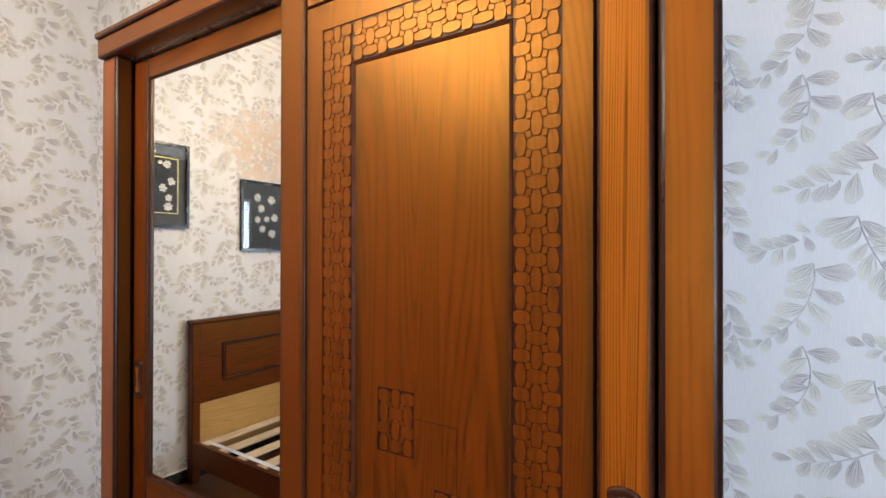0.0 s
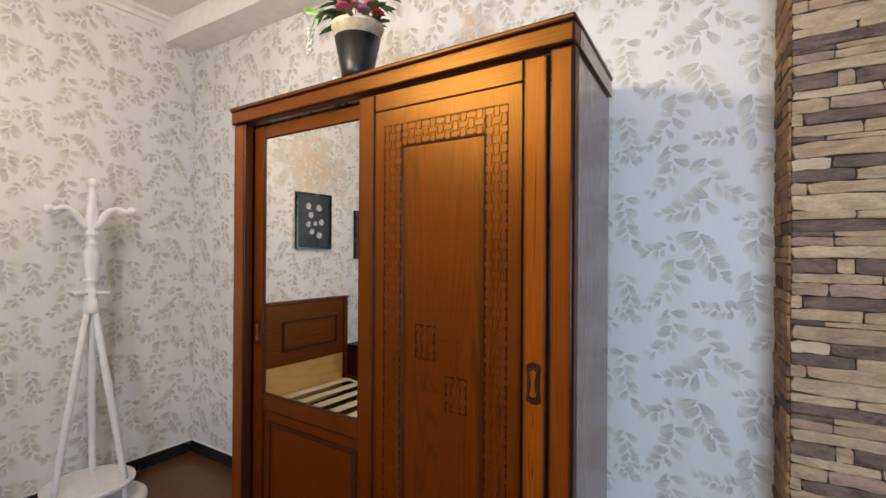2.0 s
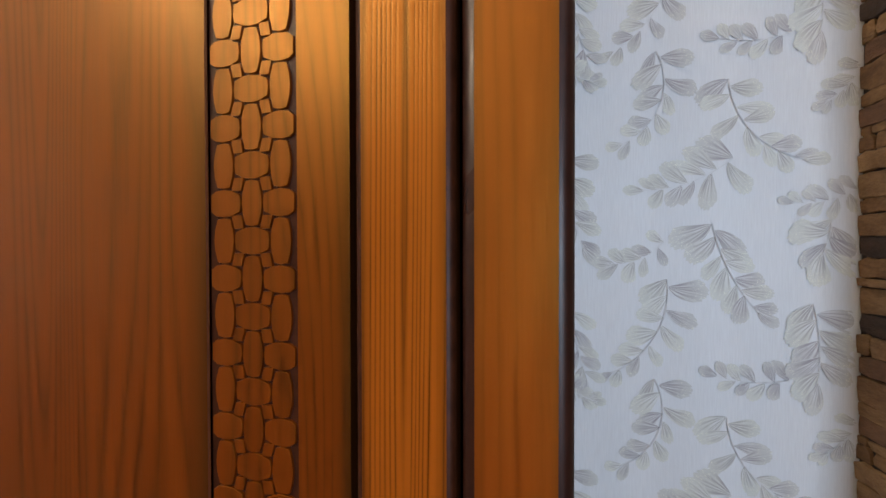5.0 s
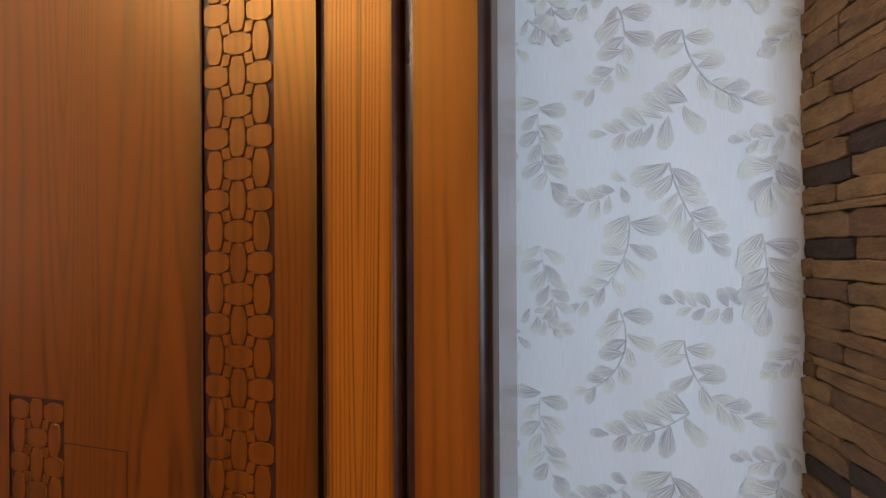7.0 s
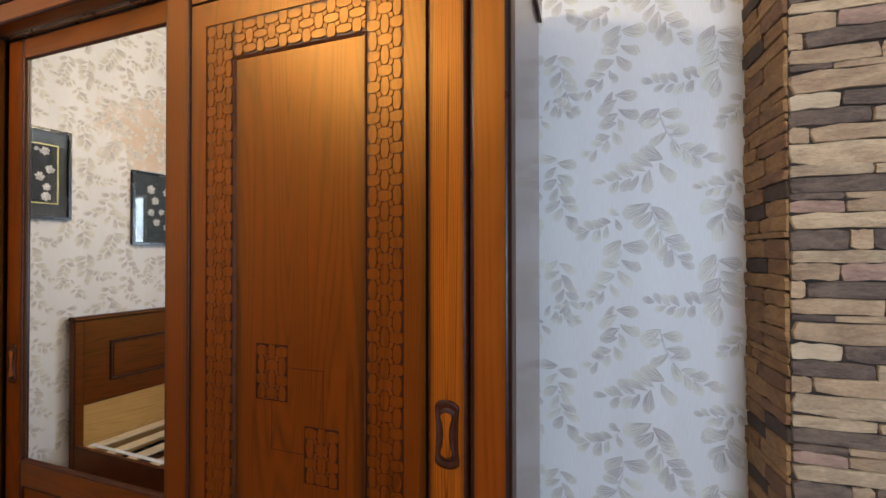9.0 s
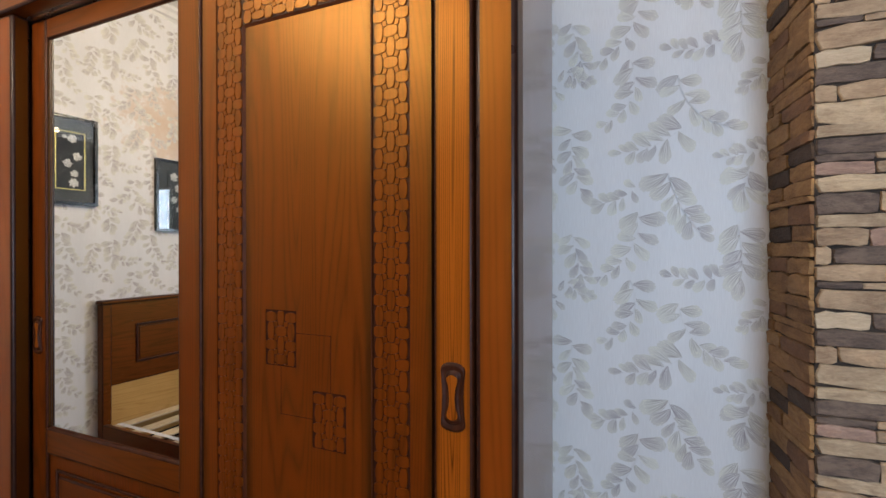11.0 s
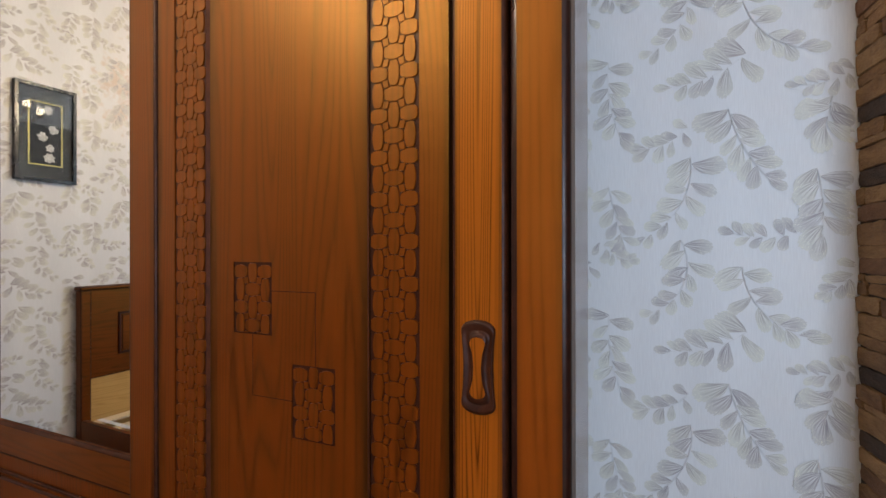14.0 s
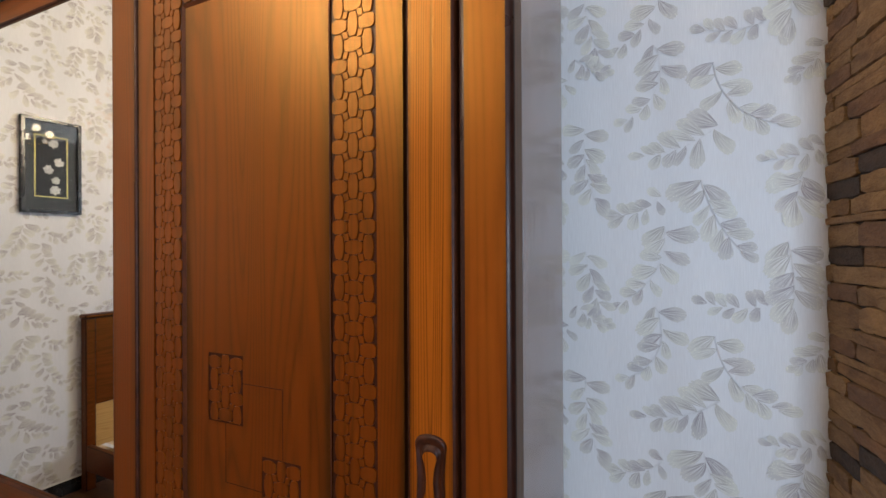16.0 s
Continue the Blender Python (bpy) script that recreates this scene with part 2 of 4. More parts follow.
def stone_mat(name, pale, deep):
    m, nt, b = nodes_of(name, 0.72)
    info = nt.nodes.new("ShaderNodeObjectInfo")
    add = nt.nodes.new("ShaderNodeVectorMath")
    add.operation = "ADD"
    mul = nt.nodes.new("ShaderNodeVectorMath")
    mul.operation = "SCALE"
    mul.inputs["Scale"].default_value = 40.0
    nt.links.new(info.outputs["Random"], mul.inputs[0])
    g = nt.nodes.new("ShaderNodeNewGeometry")
    mp = nt.nodes.new("ShaderNodeMapping")
    mp.inputs["Scale"].default_value = (1, 1, 3.0)
    nt.links.new(g.outputs["Position"], mp.inputs["Vector"])
    nt.links.new(mp.outputs[0], add.inputs[0])
    nt.links.new(mul.outputs[0], add.inputs[1])
    big = noise_at(nt, add.outputs[0], 14, 4, 0.6, 0.6)
    fine = noise_at(nt, add.outputs[0], 90, 4, 0.65)
    c = ramp(nt, calc(nt, "ADD", calc(nt, "MULTIPLY", big, 0.7), calc(nt, "MULTIPLY", fine, 0.35)), (0.36, deep), (0.5, tuple((p + d) / 2 for p, d in zip(pale, deep))), (0.64, pale))
    c = mix(nt, 0.8, c, ramp(nt, info.outputs["Random"], (0.0, (0.84, 0.82, 0.80)), (1.0, (1.08, 1.06, 1.02))), "MULTIPLY")
    nt.links.new(c, b.inputs["Base Color"])
    bump(nt, b, calc(nt, "ADD", big, fine), 0.7, 0.005)
    return m


STONES = {"c": stone_mat("cream_stone", (0.560, 0.430, 0.290), (0.300, 0.205, 0.130)),
          "t": stone_mat("tan_stone", (0.500, 0.360, 0.235), (0.270, 0.175, 0.110)),
          "p": stone_mat("rosy_stone", (0.440, 0.290, 0.225), (0.210, 0.130, 0.105)),
          "d": stone_mat("dark_slate_stone", (0.190, 0.135, 0.105), (0.050, 0.033, 0.030)),
          "w": stone_mat("pale_stone", (0.620, 0.505, 0.370), (0.430, 0.325, 0.225))}
# darker, warmer copies of the stones: the pier side's missing daylight put into colour
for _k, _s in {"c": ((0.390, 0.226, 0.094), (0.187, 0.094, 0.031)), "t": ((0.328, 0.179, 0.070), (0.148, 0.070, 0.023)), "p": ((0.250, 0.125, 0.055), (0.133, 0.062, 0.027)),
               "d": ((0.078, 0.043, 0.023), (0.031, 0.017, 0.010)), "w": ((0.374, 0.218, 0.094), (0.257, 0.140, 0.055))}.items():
    STONES[_k.upper()] = stone_mat("shaded_stone_" + _k, *_s)
MORTAR = mat("dark_joint", (0.030, 0.020, 0.014), 0.85, vary=0.3)


def skirting_mat():
    m, nt, b = nodes_of("black_marbled_skirting", 0.25)
    v = coords(nt)
    n = noise_at(nt, v, 22, 6, 0.7, 1.5)
    nt.links.new(ramp(nt, n, (0.55, (0.012, 0.012, 0.013)), (0.68, (0.03, 0.03, 0.03)), (0.72, (0.55, 0.55, 0.53))), b.inputs["Base Color"])
    return m


SKIRT = skirting_mat()
FLOOR_WOOD = wood("dark_laminate", (0.125, 0.052, 0.022), (0.045, 0.018, 0.009), along="x", rough=0.3, seed=6.0)
POT_BLACK = mat("black_glazed_pot", (0.009, 0.010, 0.014), 0.32, vary=0.3)
POT_CREAM = mat("cream_pot_rim", (0.62, 0.53, 0.38), 0.5, vary=0.2)
GREEN = mat("green_leaf", (0.035, 0.13, 0.025), 0.4, vary=0.45, scale=40)
GREEN_PALE = mat("pale_green_leaf", (0.10, 0.26, 0.05), 0.4, vary=0.4, scale=40)
PINK = mat("pink_petal", (0.75, 0.16, 0.27), 0.55, vary=0.3, scale=60)
LILAC = mat("lilac_petal", (0.60, 0.25, 0.42), 0.55, vary=0.3, scale=60)
RED = mat("red_petal", (0.55, 0.03, 0.03), 0.55, vary=0.3, scale=60)
SOIL = mat("dark_soil", (0.03, 0.02, 0.012), 0.9)
BERRY = mat("white_berries", (0.66, 0.66, 0.62), 0.5)


# ---- helpers for building ----
def box(bm, x0, x1, y0, y1, z0, z1, bevel=0.0, segs=2):
    """A box; with a bevel its rounded edges take the second material."""
    vs = [bm.verts.new((x, y, z)) for x in (x0, x1) for y in (y0, y1) for z in (z0, z1)]
    fs = [bm.faces.new([vs[i] for i in q]) for q in
          ((0, 1, 3, 2), (4, 6, 7, 5), (0, 4, 5, 1), (2, 3, 7, 6), (0, 2, 6, 4), (1, 5, 7, 3))]
    if bevel:
        es = list({e for f in fs for e in f.edges})
        made = bmesh.ops.bevel(bm, geom=es, offset=bevel, segments=segs, affect="EDGES", profile=0.5)
        for f in made["faces"]:
            f.normal_update()
            if max(abs(c) for c in f.normal) < 0.9975:
                f.material_index, f.smooth = 1, True
    return bm


def mesh_of(name, bm, material, smooth=False):
    bmesh.ops.recalc_face_normals(bm, faces=bm.faces)
    me = bpy.data.meshes.new(name)
    bm.to_mesh(me)
    bm.free()
    for mm in (material if isinstance(material, (list, tuple)) else [material, material]):
        me.materials.append(mm)
    if smooth:
        me.polygons.foreach_set("use_smooth", [True] * len(me.polygons))
    return me


def part(name, bm, material, parent=None, label="", smooth=False):
    ob = new(name, mesh_of(name, bm, material, smooth))
    if parent is not None:
        ob.parent = parent
        ob.matrix_parent_inverse = parent.matrix_world.inverted()
    return tagged(ob, label)


def boxpart(name, dims, material, parent=None, label="", bevel=0.0, segs=2):
    return part(name, box(bmesh.new(), *dims, bevel, segs), material, parent, label)


def thing(name, at, label, category, group=""):
    ob = new(name)
    ob.empty_display_size = 0.1
    ob.location = at
    bpy.context.view_layer.update()
    return tagged(ob, label, category, group)


def lathe(bm, profile, at=(0, 0, 0), segs=20, axis=None):
    """Turned shape from (radius, height) pairs, upright or along an axis matrix."""
    m = axis if axis is not None else Matrix.Translation(at)
    rings = []
    for r, h in profile:
        rings.append([bm.verts.new(m @ Vector((r * math.cos(2 * math.pi * k / segs), r * math.sin(2 * math.pi * k / segs), h))) for k in range(segs)])
    for a, b_ in zip(rings, rings[1:]):
        for k in range(segs):
            bm.faces.new((a[k], a[(k + 1) % segs], b_[(k + 1) % segs], b_[k]))
    bm.faces.new(rings[0])
    bm.faces.new(rings[-1])
    return bm


def tube(bm, points, radii, segs=10):
    """A round bar along points."""
    rings = []
    pts = [Vector(p) for p in points]
    for k, p in enumerate(pts):
        d = (pts[min(k + 1, len(pts) - 1)] - pts[max(k - 1, 0)]).normalized()
        side = d.cross(Vector((0.3, 0.2, 0.93))).normalized()
        up = side.cross(d)
        r = radii[k] if isinstance(radii, (list, tuple)) else radii
        rings.append([bm.verts.new(p + r * (math.cos(2 * math.pi * j / segs) * side + math.sin(2 * math.pi * j / segs) * up)) for j in range(segs)])
    for a, b_ in zip(rings, rings[1:]):
        for j in range(segs):
            bm.faces.new((a[j], a[(j + 1) % segs], b_[(j + 1) % segs], b_[j]))
    bm.faces.new(rings[0])
    bm.faces.new(rings[-1])
    return bm


def ball(bm, at, r, segs=14):
    bmesh.ops.create_uvsphere(bm, u_segments=segs, v_segments=segs // 2 + 2, radius=r, matrix=Matrix.Translation(at))
    return bm


# ---- large structure ----
NORTH, WEST, EAST, SOUTH, CEIL = 1.238, -2.92, 2.3, -3.3, 3.1
S = {"kind": "structure"}
wall_north = tagged(boxpart("wall_north", (WEST - 0.18, EAST + 0.18, NORTH, NORTH + 0.18, 0, CEIL), PAPER), "pale wallpapered wall with printed grey leaf sprigs", "wall", **S)
wall_west = tagged(boxpart("wall_west", (WEST - 0.18, WEST, SOUTH - 0.18, NORTH, 0, CEIL), PAPER), "pale wallpapered wall with printed grey leaf sprigs", "wall", **S)
# unseen east and south walls, added to close the room and kept dark
tagged(boxpart("wall_east", (EAST, EAST + 0.18, SOUTH - 0.18, NORTH, 0, CEIL), DARK_WALL), "unseen closing wall, coloured dark to cut bounced light", "wall", **S)
_bm = bmesh.new()
for _d in ((WEST, WIN_X0, 0, CEIL), (WIN_X1, EAST, 0, CEIL), (WIN_X0, WIN_X1, 0, WIN_Z0), (WIN_X0, WIN_X1, WIN_Z1, CEIL)):
    box(_bm, _d[0], _d[1], SOUTH - 0.18, SOUTH, _d[2], _d[3])
tagged(part("wall_south", _bm, DARK_WALL), "unseen closing wall with a window opening, coloured dark to cut bounced light", "wall", **S)
tagged(boxpart("ceiling", (WEST - 0.18, EAST + 0.18, SOUTH - 0.18, NORTH + 0.18, CEIL, CEIL + 0.15), PLASTER), "white plaster ceiling", "ceiling", **S)
tagged(boxpart("ceiling_beam", (WEST, EAST, 1.02, NORTH, 2.942, CEIL), PLASTER, bevel=0.004), "white plastered beam under the ceiling along the wall", "beam", **S)
_bm = bmesh.new()
_prof = [(0.0, 0.0), (0.075, 0.0), (0.07, -0.018), (0.045, -0.03), (0.03, -0.055), (0.012, -0.062), (0.0, -0.08)]
for _ya, _yb in ((SOUTH, 1.02),):
    _ra = [_bm.verts.new((WEST + a, _ya, CEIL + h)) for a, h in _prof]
    _rb = [_bm.verts.new((WEST + a, _yb, CEIL + h)) for a, h in _prof]
    for _i in range(len(_prof)):
        _j = (_i + 1) % len(_prof)
        _bm.faces.new((_ra[_i], _ra[_j], _rb[_j], _rb[_i]))
    _bm.faces.new(_ra), _bm.faces.new(_rb)
tagged(part("trim", _bm, PLASTER), "white moulded cornice where wall meets ceiling", "moulding", **S)
window_1 = tagged(boxpart("window_1", (WIN_X0, WIN_X1, SOUTH - 0.14, SOUTH - 0.02, WIN_Z0 - 0.04, WIN_Z0), WHITE_PAINT, bevel=0.004), "white framed window letting in daylight", "window", **S)
_w = (WIN_X1 - WIN_X0) / 2
for _k in range(2):
    _x = WIN_X0 + _k * _w
    _bm = bmesh.new()
    for _d in ((_x, _x + 0.06, WIN_Z0, WIN_Z1), (_x + _w - 0.06, _x + _w, WIN_Z0, WIN_Z1), (_x + 0.06, _x + _w - 0.06, WIN_Z0, WIN_Z0 + 0.06), (_x + 0.06, _x + _w - 0.06, WIN_Z1 - 0.06, WIN_Z1)):
        box(_bm, _d[0], _d[1], SOUTH - 0.12, SOUTH - 0.06, _d[2], _d[3])
    part("window_frame", _bm, WHITE_PAINT, window_1)
    _p = boxpart("pane", (_x + 0.06, _x + _w - 0.06, SOUTH - 0.095, SOUTH - 0.089, WIN_Z0 + 0.06, WIN_Z1 - 0.06), GLASS, window_1)
    _p.visible_shadow = False


# printed leaves of the wallpaper, one repeat of 0.53 by 0.618 m: start, heading, length, bend, leaves, first and last leaf
SPRIGS_A = [(0.392, 1.218, -85, 0.215, 75, 10, 0.070, 0.042), (0.400, 1.075, -140, 0.175, -45, 9, 0.085, 0.036),
            (0.366, 0.955, -78, 0.190, 30, 10, 0.080, 0.046), (0.290, 1.470, -85, 0.235, -75, 10, 0.074, 0.040),
            (0.284, 1.540, -130, 0.115, -60, 6, 0.044, 0.050), (0.269, 1.280, -65, 0.215, -100, 10, 0.074, 0.036),
            (0.492, 1.292, -165, 0.125, -35, 7, 0.046, 0.034)]
SPRIGS_B = [(0.555, 1.580, -95, 0.070, -20, 4, 0.074, 0.070), (0.528, 1.430, -78, 0.150, -20, 7, 0.076, 0.060),
            (0.592, 1.630, -150, 0.105, -40, 7, 0.046, 0.032), (0.600, 1.225, -120, 0.090, -30, 6, 0.048, 0.034),
            (0.112, 1.715, -95, 0.200, 30, 10, 0.064, 0.050), (0.112, 1.410, -80, 0.170, 10, 9, 0.060, 0.050),
            (0.090, 1.275, -50, 0.090, 40, 6, 0.042, 0.032)]
REPEAT_U, REPEAT_V = 0.53, 0.618


def fan_leaf(verts, faces, uvs, u, v, angle, size, wide, rng):
    """One petal-shaped leaf: narrow at its stalk, broad and scalloped at the rim; each lies a hair above the one before."""
    rays, rows, base = 15, 6, len(verts)
    lift = (base // (rays * (rows + 1))) % 250 * 0.000012
    lobe, curl = rng.uniform(0, 6), rng.uniform(-0.22, 0.22)
    for i in range(rows + 1):
        t = i / rows
        for k in range(rays):
            s = 2 * k / (rays - 1) - 1
            along = size * t * (1 - 0.34 * abs(s) ** 2.6)
            across = size * wide * s * t ** 0.82 * (1.10 - 0.10 * t ** 3) + size * curl * t * t
            if i == rows:
                along += size * (0.095 * abs(math.sin(k * 1.25 + lobe)) + rng.uniform(-0.02, 0.02))
            verts.append((u + along * math.cos(angle) - across * math.sin(angle), v + along * math.sin(angle) + across * math.cos(angle), lift))
            uvs.append((0.5 + 0.5 * s + 3.0 * (base % 97), t))
    for i in range(rows):
        for k in range(rays - 1):
            a = base + i * rays + k
            faces.append((a, a + 1, a + rays + 1, a + rays))


def leaf_repeat(seed=5):
    rng = random.Random(seed)
    verts, faces, uvs, sv, sf = [], [], [], [], []
    for u, v, head, length, bend, count, big, small in SPRIGS_A + SPRIGS_B:
        pts, n = [(u, v)], 16
        for k in range(n):
            a = radians(head + bend * k / n)
            pts.append((pts[-1][0] + length / n * math.cos(a), pts[-1][1] + length / n * math.sin(a)))
        for k in range(n):
            a = radians(head + bend * k / n)
            w0, w1 = 0.0010 * (1 - 0.6 * k / n), 0.0010 * (1 - 0.6 * (k + 1) / n)
            b0 = len(sv)
            for (pu, pv), w in ((pts[k], w0), (pts[k + 1], w1)):
                sv += [(pu - w * math.sin(a), pv + w * math.cos(a), len(sf) * 0.000001), (pu + w * math.sin(a), pv - w * math.cos(a), len(sf) * 0.000001)]
            sf.append((b0, b0 + 1, b0 + 3, b0 + 2))
        count += 3
        for j in range(count):
            t = (j + 0.4) / count
            k = min(n, int(t * n))
            a = head + bend * k / n
            side = (1 if j % 2 else -1) * (62 - 24 * t) * rng.uniform(0.65, 1.3)
            if j == count - 1:
                side = 0
            size = (big + (small - big) * t) * rng.uniform(0.72, 0.96)
            fan_leaf(verts, faces, uvs, pts[k][0], pts[k][1], radians(a + side), size, rng.uniform(0.25, 0.37), rng)
    return verts, faces, uvs, sv, sf


def print_wall(name, parent, place, u0, u1, v1, shift_u=0.0):
    """Lays the repeat over a wall; place maps (u, v, lift) to the world."""
    verts, faces, uvs, sv, sf = leaf_repeat()
    for label, vv, ff, uu, material, lift in (("printed_leaves", verts, faces, uvs, LEAF, 0.0005), ("printed_stalks", sv, sf, None, STALK, 0.0032)):
        allv, allf, alluv = [], [], []
        for iu in range(-12, 12):
            for iv in range(-4, 5):
                du, dv = iu * REPEAT_U + shift_u, iv * REPEAT_V
                if not (u0 - 0.62 < 0.09 + du < u1):
                    continue
                keep = {}
                for f in ff:
                    if all(u0 < vv[k][0] + du < u1 and 0.09 < vv[k][1] + dv < v1 for k in f):
                        for k in f:
                            if k not in keep:
                                keep[k] = len(allv)
                                allv.append(place(vv[k][0] + du, vv[k][1] + dv, lift + vv[k][2] + 0.000005 * (iu % 2) + 0.00001 * (iv % 2)))
                        allf.append(tuple(keep[k] for k in f))
                        if uu:
                            alluv += [uu[k] for k in f]
        me = bpy.data.meshes.new(label)
        me.from_pydata(allv, [], allf)
        me.materials.append(material)
        if uu:
            layer = me.uv_layers.new(name="leaf")
            layer.data.foreach_set("uv", [c for p in alluv for c in p])
        ob = new(label, me)
        ob.parent = parent
        tagged(ob, kind="stuff")


print_wall("north", wall_north, lambda u, v, h: (u, NORTH - h, v), WEST, 0.594, 2.942)
print_wall("west", wall_west, lambda u, v, h: (WEST + h, u, v), -3.2, NORTH, CEIL - 0.08, 0.18)


# skirting
tagged(boxpart("baseboard", (WEST, -1.42, NORTH - 0.013, NORTH, 0, 0.082), SKIRT, bevel=0.002), "black marbled skirting tile along the wall", "skirting", **S)
tagged(boxpart("baseboard_west", (WEST, WEST + 0.013, SOUTH, NORTH - 0.013, 0, 0.082), SKIRT, bevel=0.002), "black marbled skirting tile along the wall", "skirting", **S)
for _k, _y in enumerate((0.72, 0.12, -0.48)):
    tagged(boxpart("skirting_joint_trim", (WEST + 0.0125, WEST + 0.0138, _y - 0.003, _y + 0.003, 0.0, 0.082), PLASTER), "pale grout joint in the black skirting", "joint", **S)
tagged(boxpart("caulk_trim", (WEST, WEST + 0.011, SOUTH, NORTH - 0.013, 0.082, 0.088), PLASTER), "white filler line above the skirting", "filler", **S)
tagged(boxpart("caulk_trim_north", (WEST + 0.011, -1.42, NORTH - 0.011, NORTH, 0.082, 0.088), PLASTER), "white filler line above the skirting", "filler", **S)

# ---- wardrobe ----
WX0, WX1, WY, WB, WT = -1.548, 0.098, 0.596, 1.140, 2.162
wardrobe = thing("wardrobe", (0.09, 0.60, 0), "tall brown wooden wardrobe with mirrored and carved sliding doors", "wardrobe")
WD = [WOOD_POST, POLISHED]
boxpart("side_panel", (WX1 - 0.024, WX1 - 0.006, WY + 0.03, WB, 0.0, 2.085), [WOOD_SIDE, GLAZE], wardrobe, "smooth glossy brown side panel", 0.002)
boxpart("side_panel", (WX0 + 0.003, WX0 + 0.022, WY + 0.03, WB, 0.0, 2.085), [WOOD_SIDE, GLAZE], wardrobe, "smooth glossy brown side panel", 0.002)
boxpart("back_panel", (WX0 + 0.022, WX1 - 0.022, WB - 0.008, WB - 0.002, 0.06, 2.085), GAP, wardrobe)
boxpart("inner_divider", (WX0 + 0.022, WX1 - 0.022, 0.715, 0.725, 0.06, 2.083), GAP, wardrobe)
boxpart("top_panel", (WX0 + 0.004, WX1 - 0.004, WY + 0.045, WB, 2.085, 2.143), [WOOD_RAIL, GLAZE], wardrobe, "", 0.002)
boxpart("plinth", (WX0 + 0.022, WX1 - 0.022, WY + 0.02, WY + 0.04, 0.0, 0.085), [WOOD_RAIL, GLAZE], wardrobe, "", 0.003)
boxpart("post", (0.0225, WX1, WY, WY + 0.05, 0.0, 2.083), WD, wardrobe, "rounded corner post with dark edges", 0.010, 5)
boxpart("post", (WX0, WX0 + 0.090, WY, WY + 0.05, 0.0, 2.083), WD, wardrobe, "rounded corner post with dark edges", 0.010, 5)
boxpart("post_return", (WX0 + 0.022, WX0 + 0.034, WY + 0.05, 0.715, 0.06, 2.083), [WOOD_SIDE, GLAZE], wardrobe)
boxpart("cornice", (WX0 - 0.004, WX1 + 0.003, WY - 0.012, WY + 0.045, 2.083, 2.143), [WOOD_RAIL, GLAZE], wardrobe, "", 0.007, 3)
boxpart("cornice_cap", (WX0 - 0.010, WX1 + 0.008, WY - 0.018, WB, 2.143, WT), [WOOD_RAIL, GLAZE], wardrobe, "", 0.006, 3)
boxpart("side_cornice", (WX1 - 0.003, WX1 + 0.004, WY + 0.045, WB, 2.083, 2.143), [WOOD_SIDE, GLAZE], wardrobe, "", 0.003)
boxpart("track", (WX0 + 0.036, 0.024, 0.632, 0.71, 2.074, 2.083), ALU, wardrobe, "pale aluminium sliding track")


def weave(bm, x0, x1, z0, z1, y, depth=0.0028, across=False, phase=0):
    """Basket-weave of barrel-shaped lands with sunk lines between them."""
    pitch, half_long, half_short, tall, low = 0.03015, 0.0164, 0.0094, 0.0189, 0.0113
    du, dv = (x1 - x0), (z1 - z0)
    if across:
        du, dv = dv, du
    col = du / 3.0 if du < 0.09 else pitch
    ncol, nrow = max(1, round(du / col)), int(math.ceil(dv / pitch)) + 1
    top = dv

    def put(outline):
        lo, hi = 0.0010, 0.0010
        pts = [(min(max(a, lo), du - hi), min(max(b, lo), top - hi)) for a, b in outline]
        if max(p[0] for p in pts) - min(p[0] for p in pts) < 0.002 or max(p[1] for p in pts) - min(p[1] for p in pts) < 0.002:
            return
        ca, cb = sum(p[0] for p in pts) / len(pts), sum(p[1] for p in pts) / len(pts)
        rings = []
        for sink, scale in ((depth, 1.0), (depth * 0.3, 0.990), (0.0, 0.972)):
            ring = []
            for a, b in pts:
                a, b = ca + (a - ca) * scale, cb + (b - cb) * scale
                ring.append(bm.verts.new((x0 + b, y + sink, z0 + a) if across else (x0 + a, y + sink, z1 - b)))
            rings.append(ring)
        n = len(pts)
        for r0, r1 in zip(rings, rings[1:]):
            for k in range(n):
                f = bm.faces.new((r0[k], r0[(k + 1) % n], r1[(k + 1) % n], r1[k]))
                f.smooth = True
        bm.faces.new(rings[-1])

    for c in range(ncol):
        for r in range(nrow):
            ca, cb = (c + 0.5) * du / ncol, (r + 0.48) * pitch
            flat = (c + r + phase) % 2 == 0
            ha, hb = (half_long, low) if flat else (half_short, tall)
            out, n_side = [], 4
            # bowed long sides, blunt slightly bowed ends
            for sgn in (1, -1):
                for k in range(n_side + 1):
                    q = sgn * (1 - 2 * k / n_side)
                    if flat:
                        out.append((ca + ha * q * 0.93, cb + sgn * hb * (1 - 0.38 * q * q)))
                    else:
                        out.append((ca + sgn * ha * (1 - 0.35 * q * q), cb - hb * q * 0.93))
                out.append((ca - sgn * ha, cb) if flat else (ca, cb + sgn * hb))
            put(out)
    for c in range(1, ncol):
        for r in range(nrow):
            ca, cb = c * du / ncol, (r + 0.98) * pitch
            lean = 0.0011 if (c + r + phase) % 2 else -0.0011
            put([(ca - 0.0044 - lean, cb - 0.0053), (ca + 0.0046 - lean, cb - 0.0056), (ca + 0.0044 + lean, cb + 0.0053), (ca - 0.0046 + lean, cb + 0.0056)])
    return bm


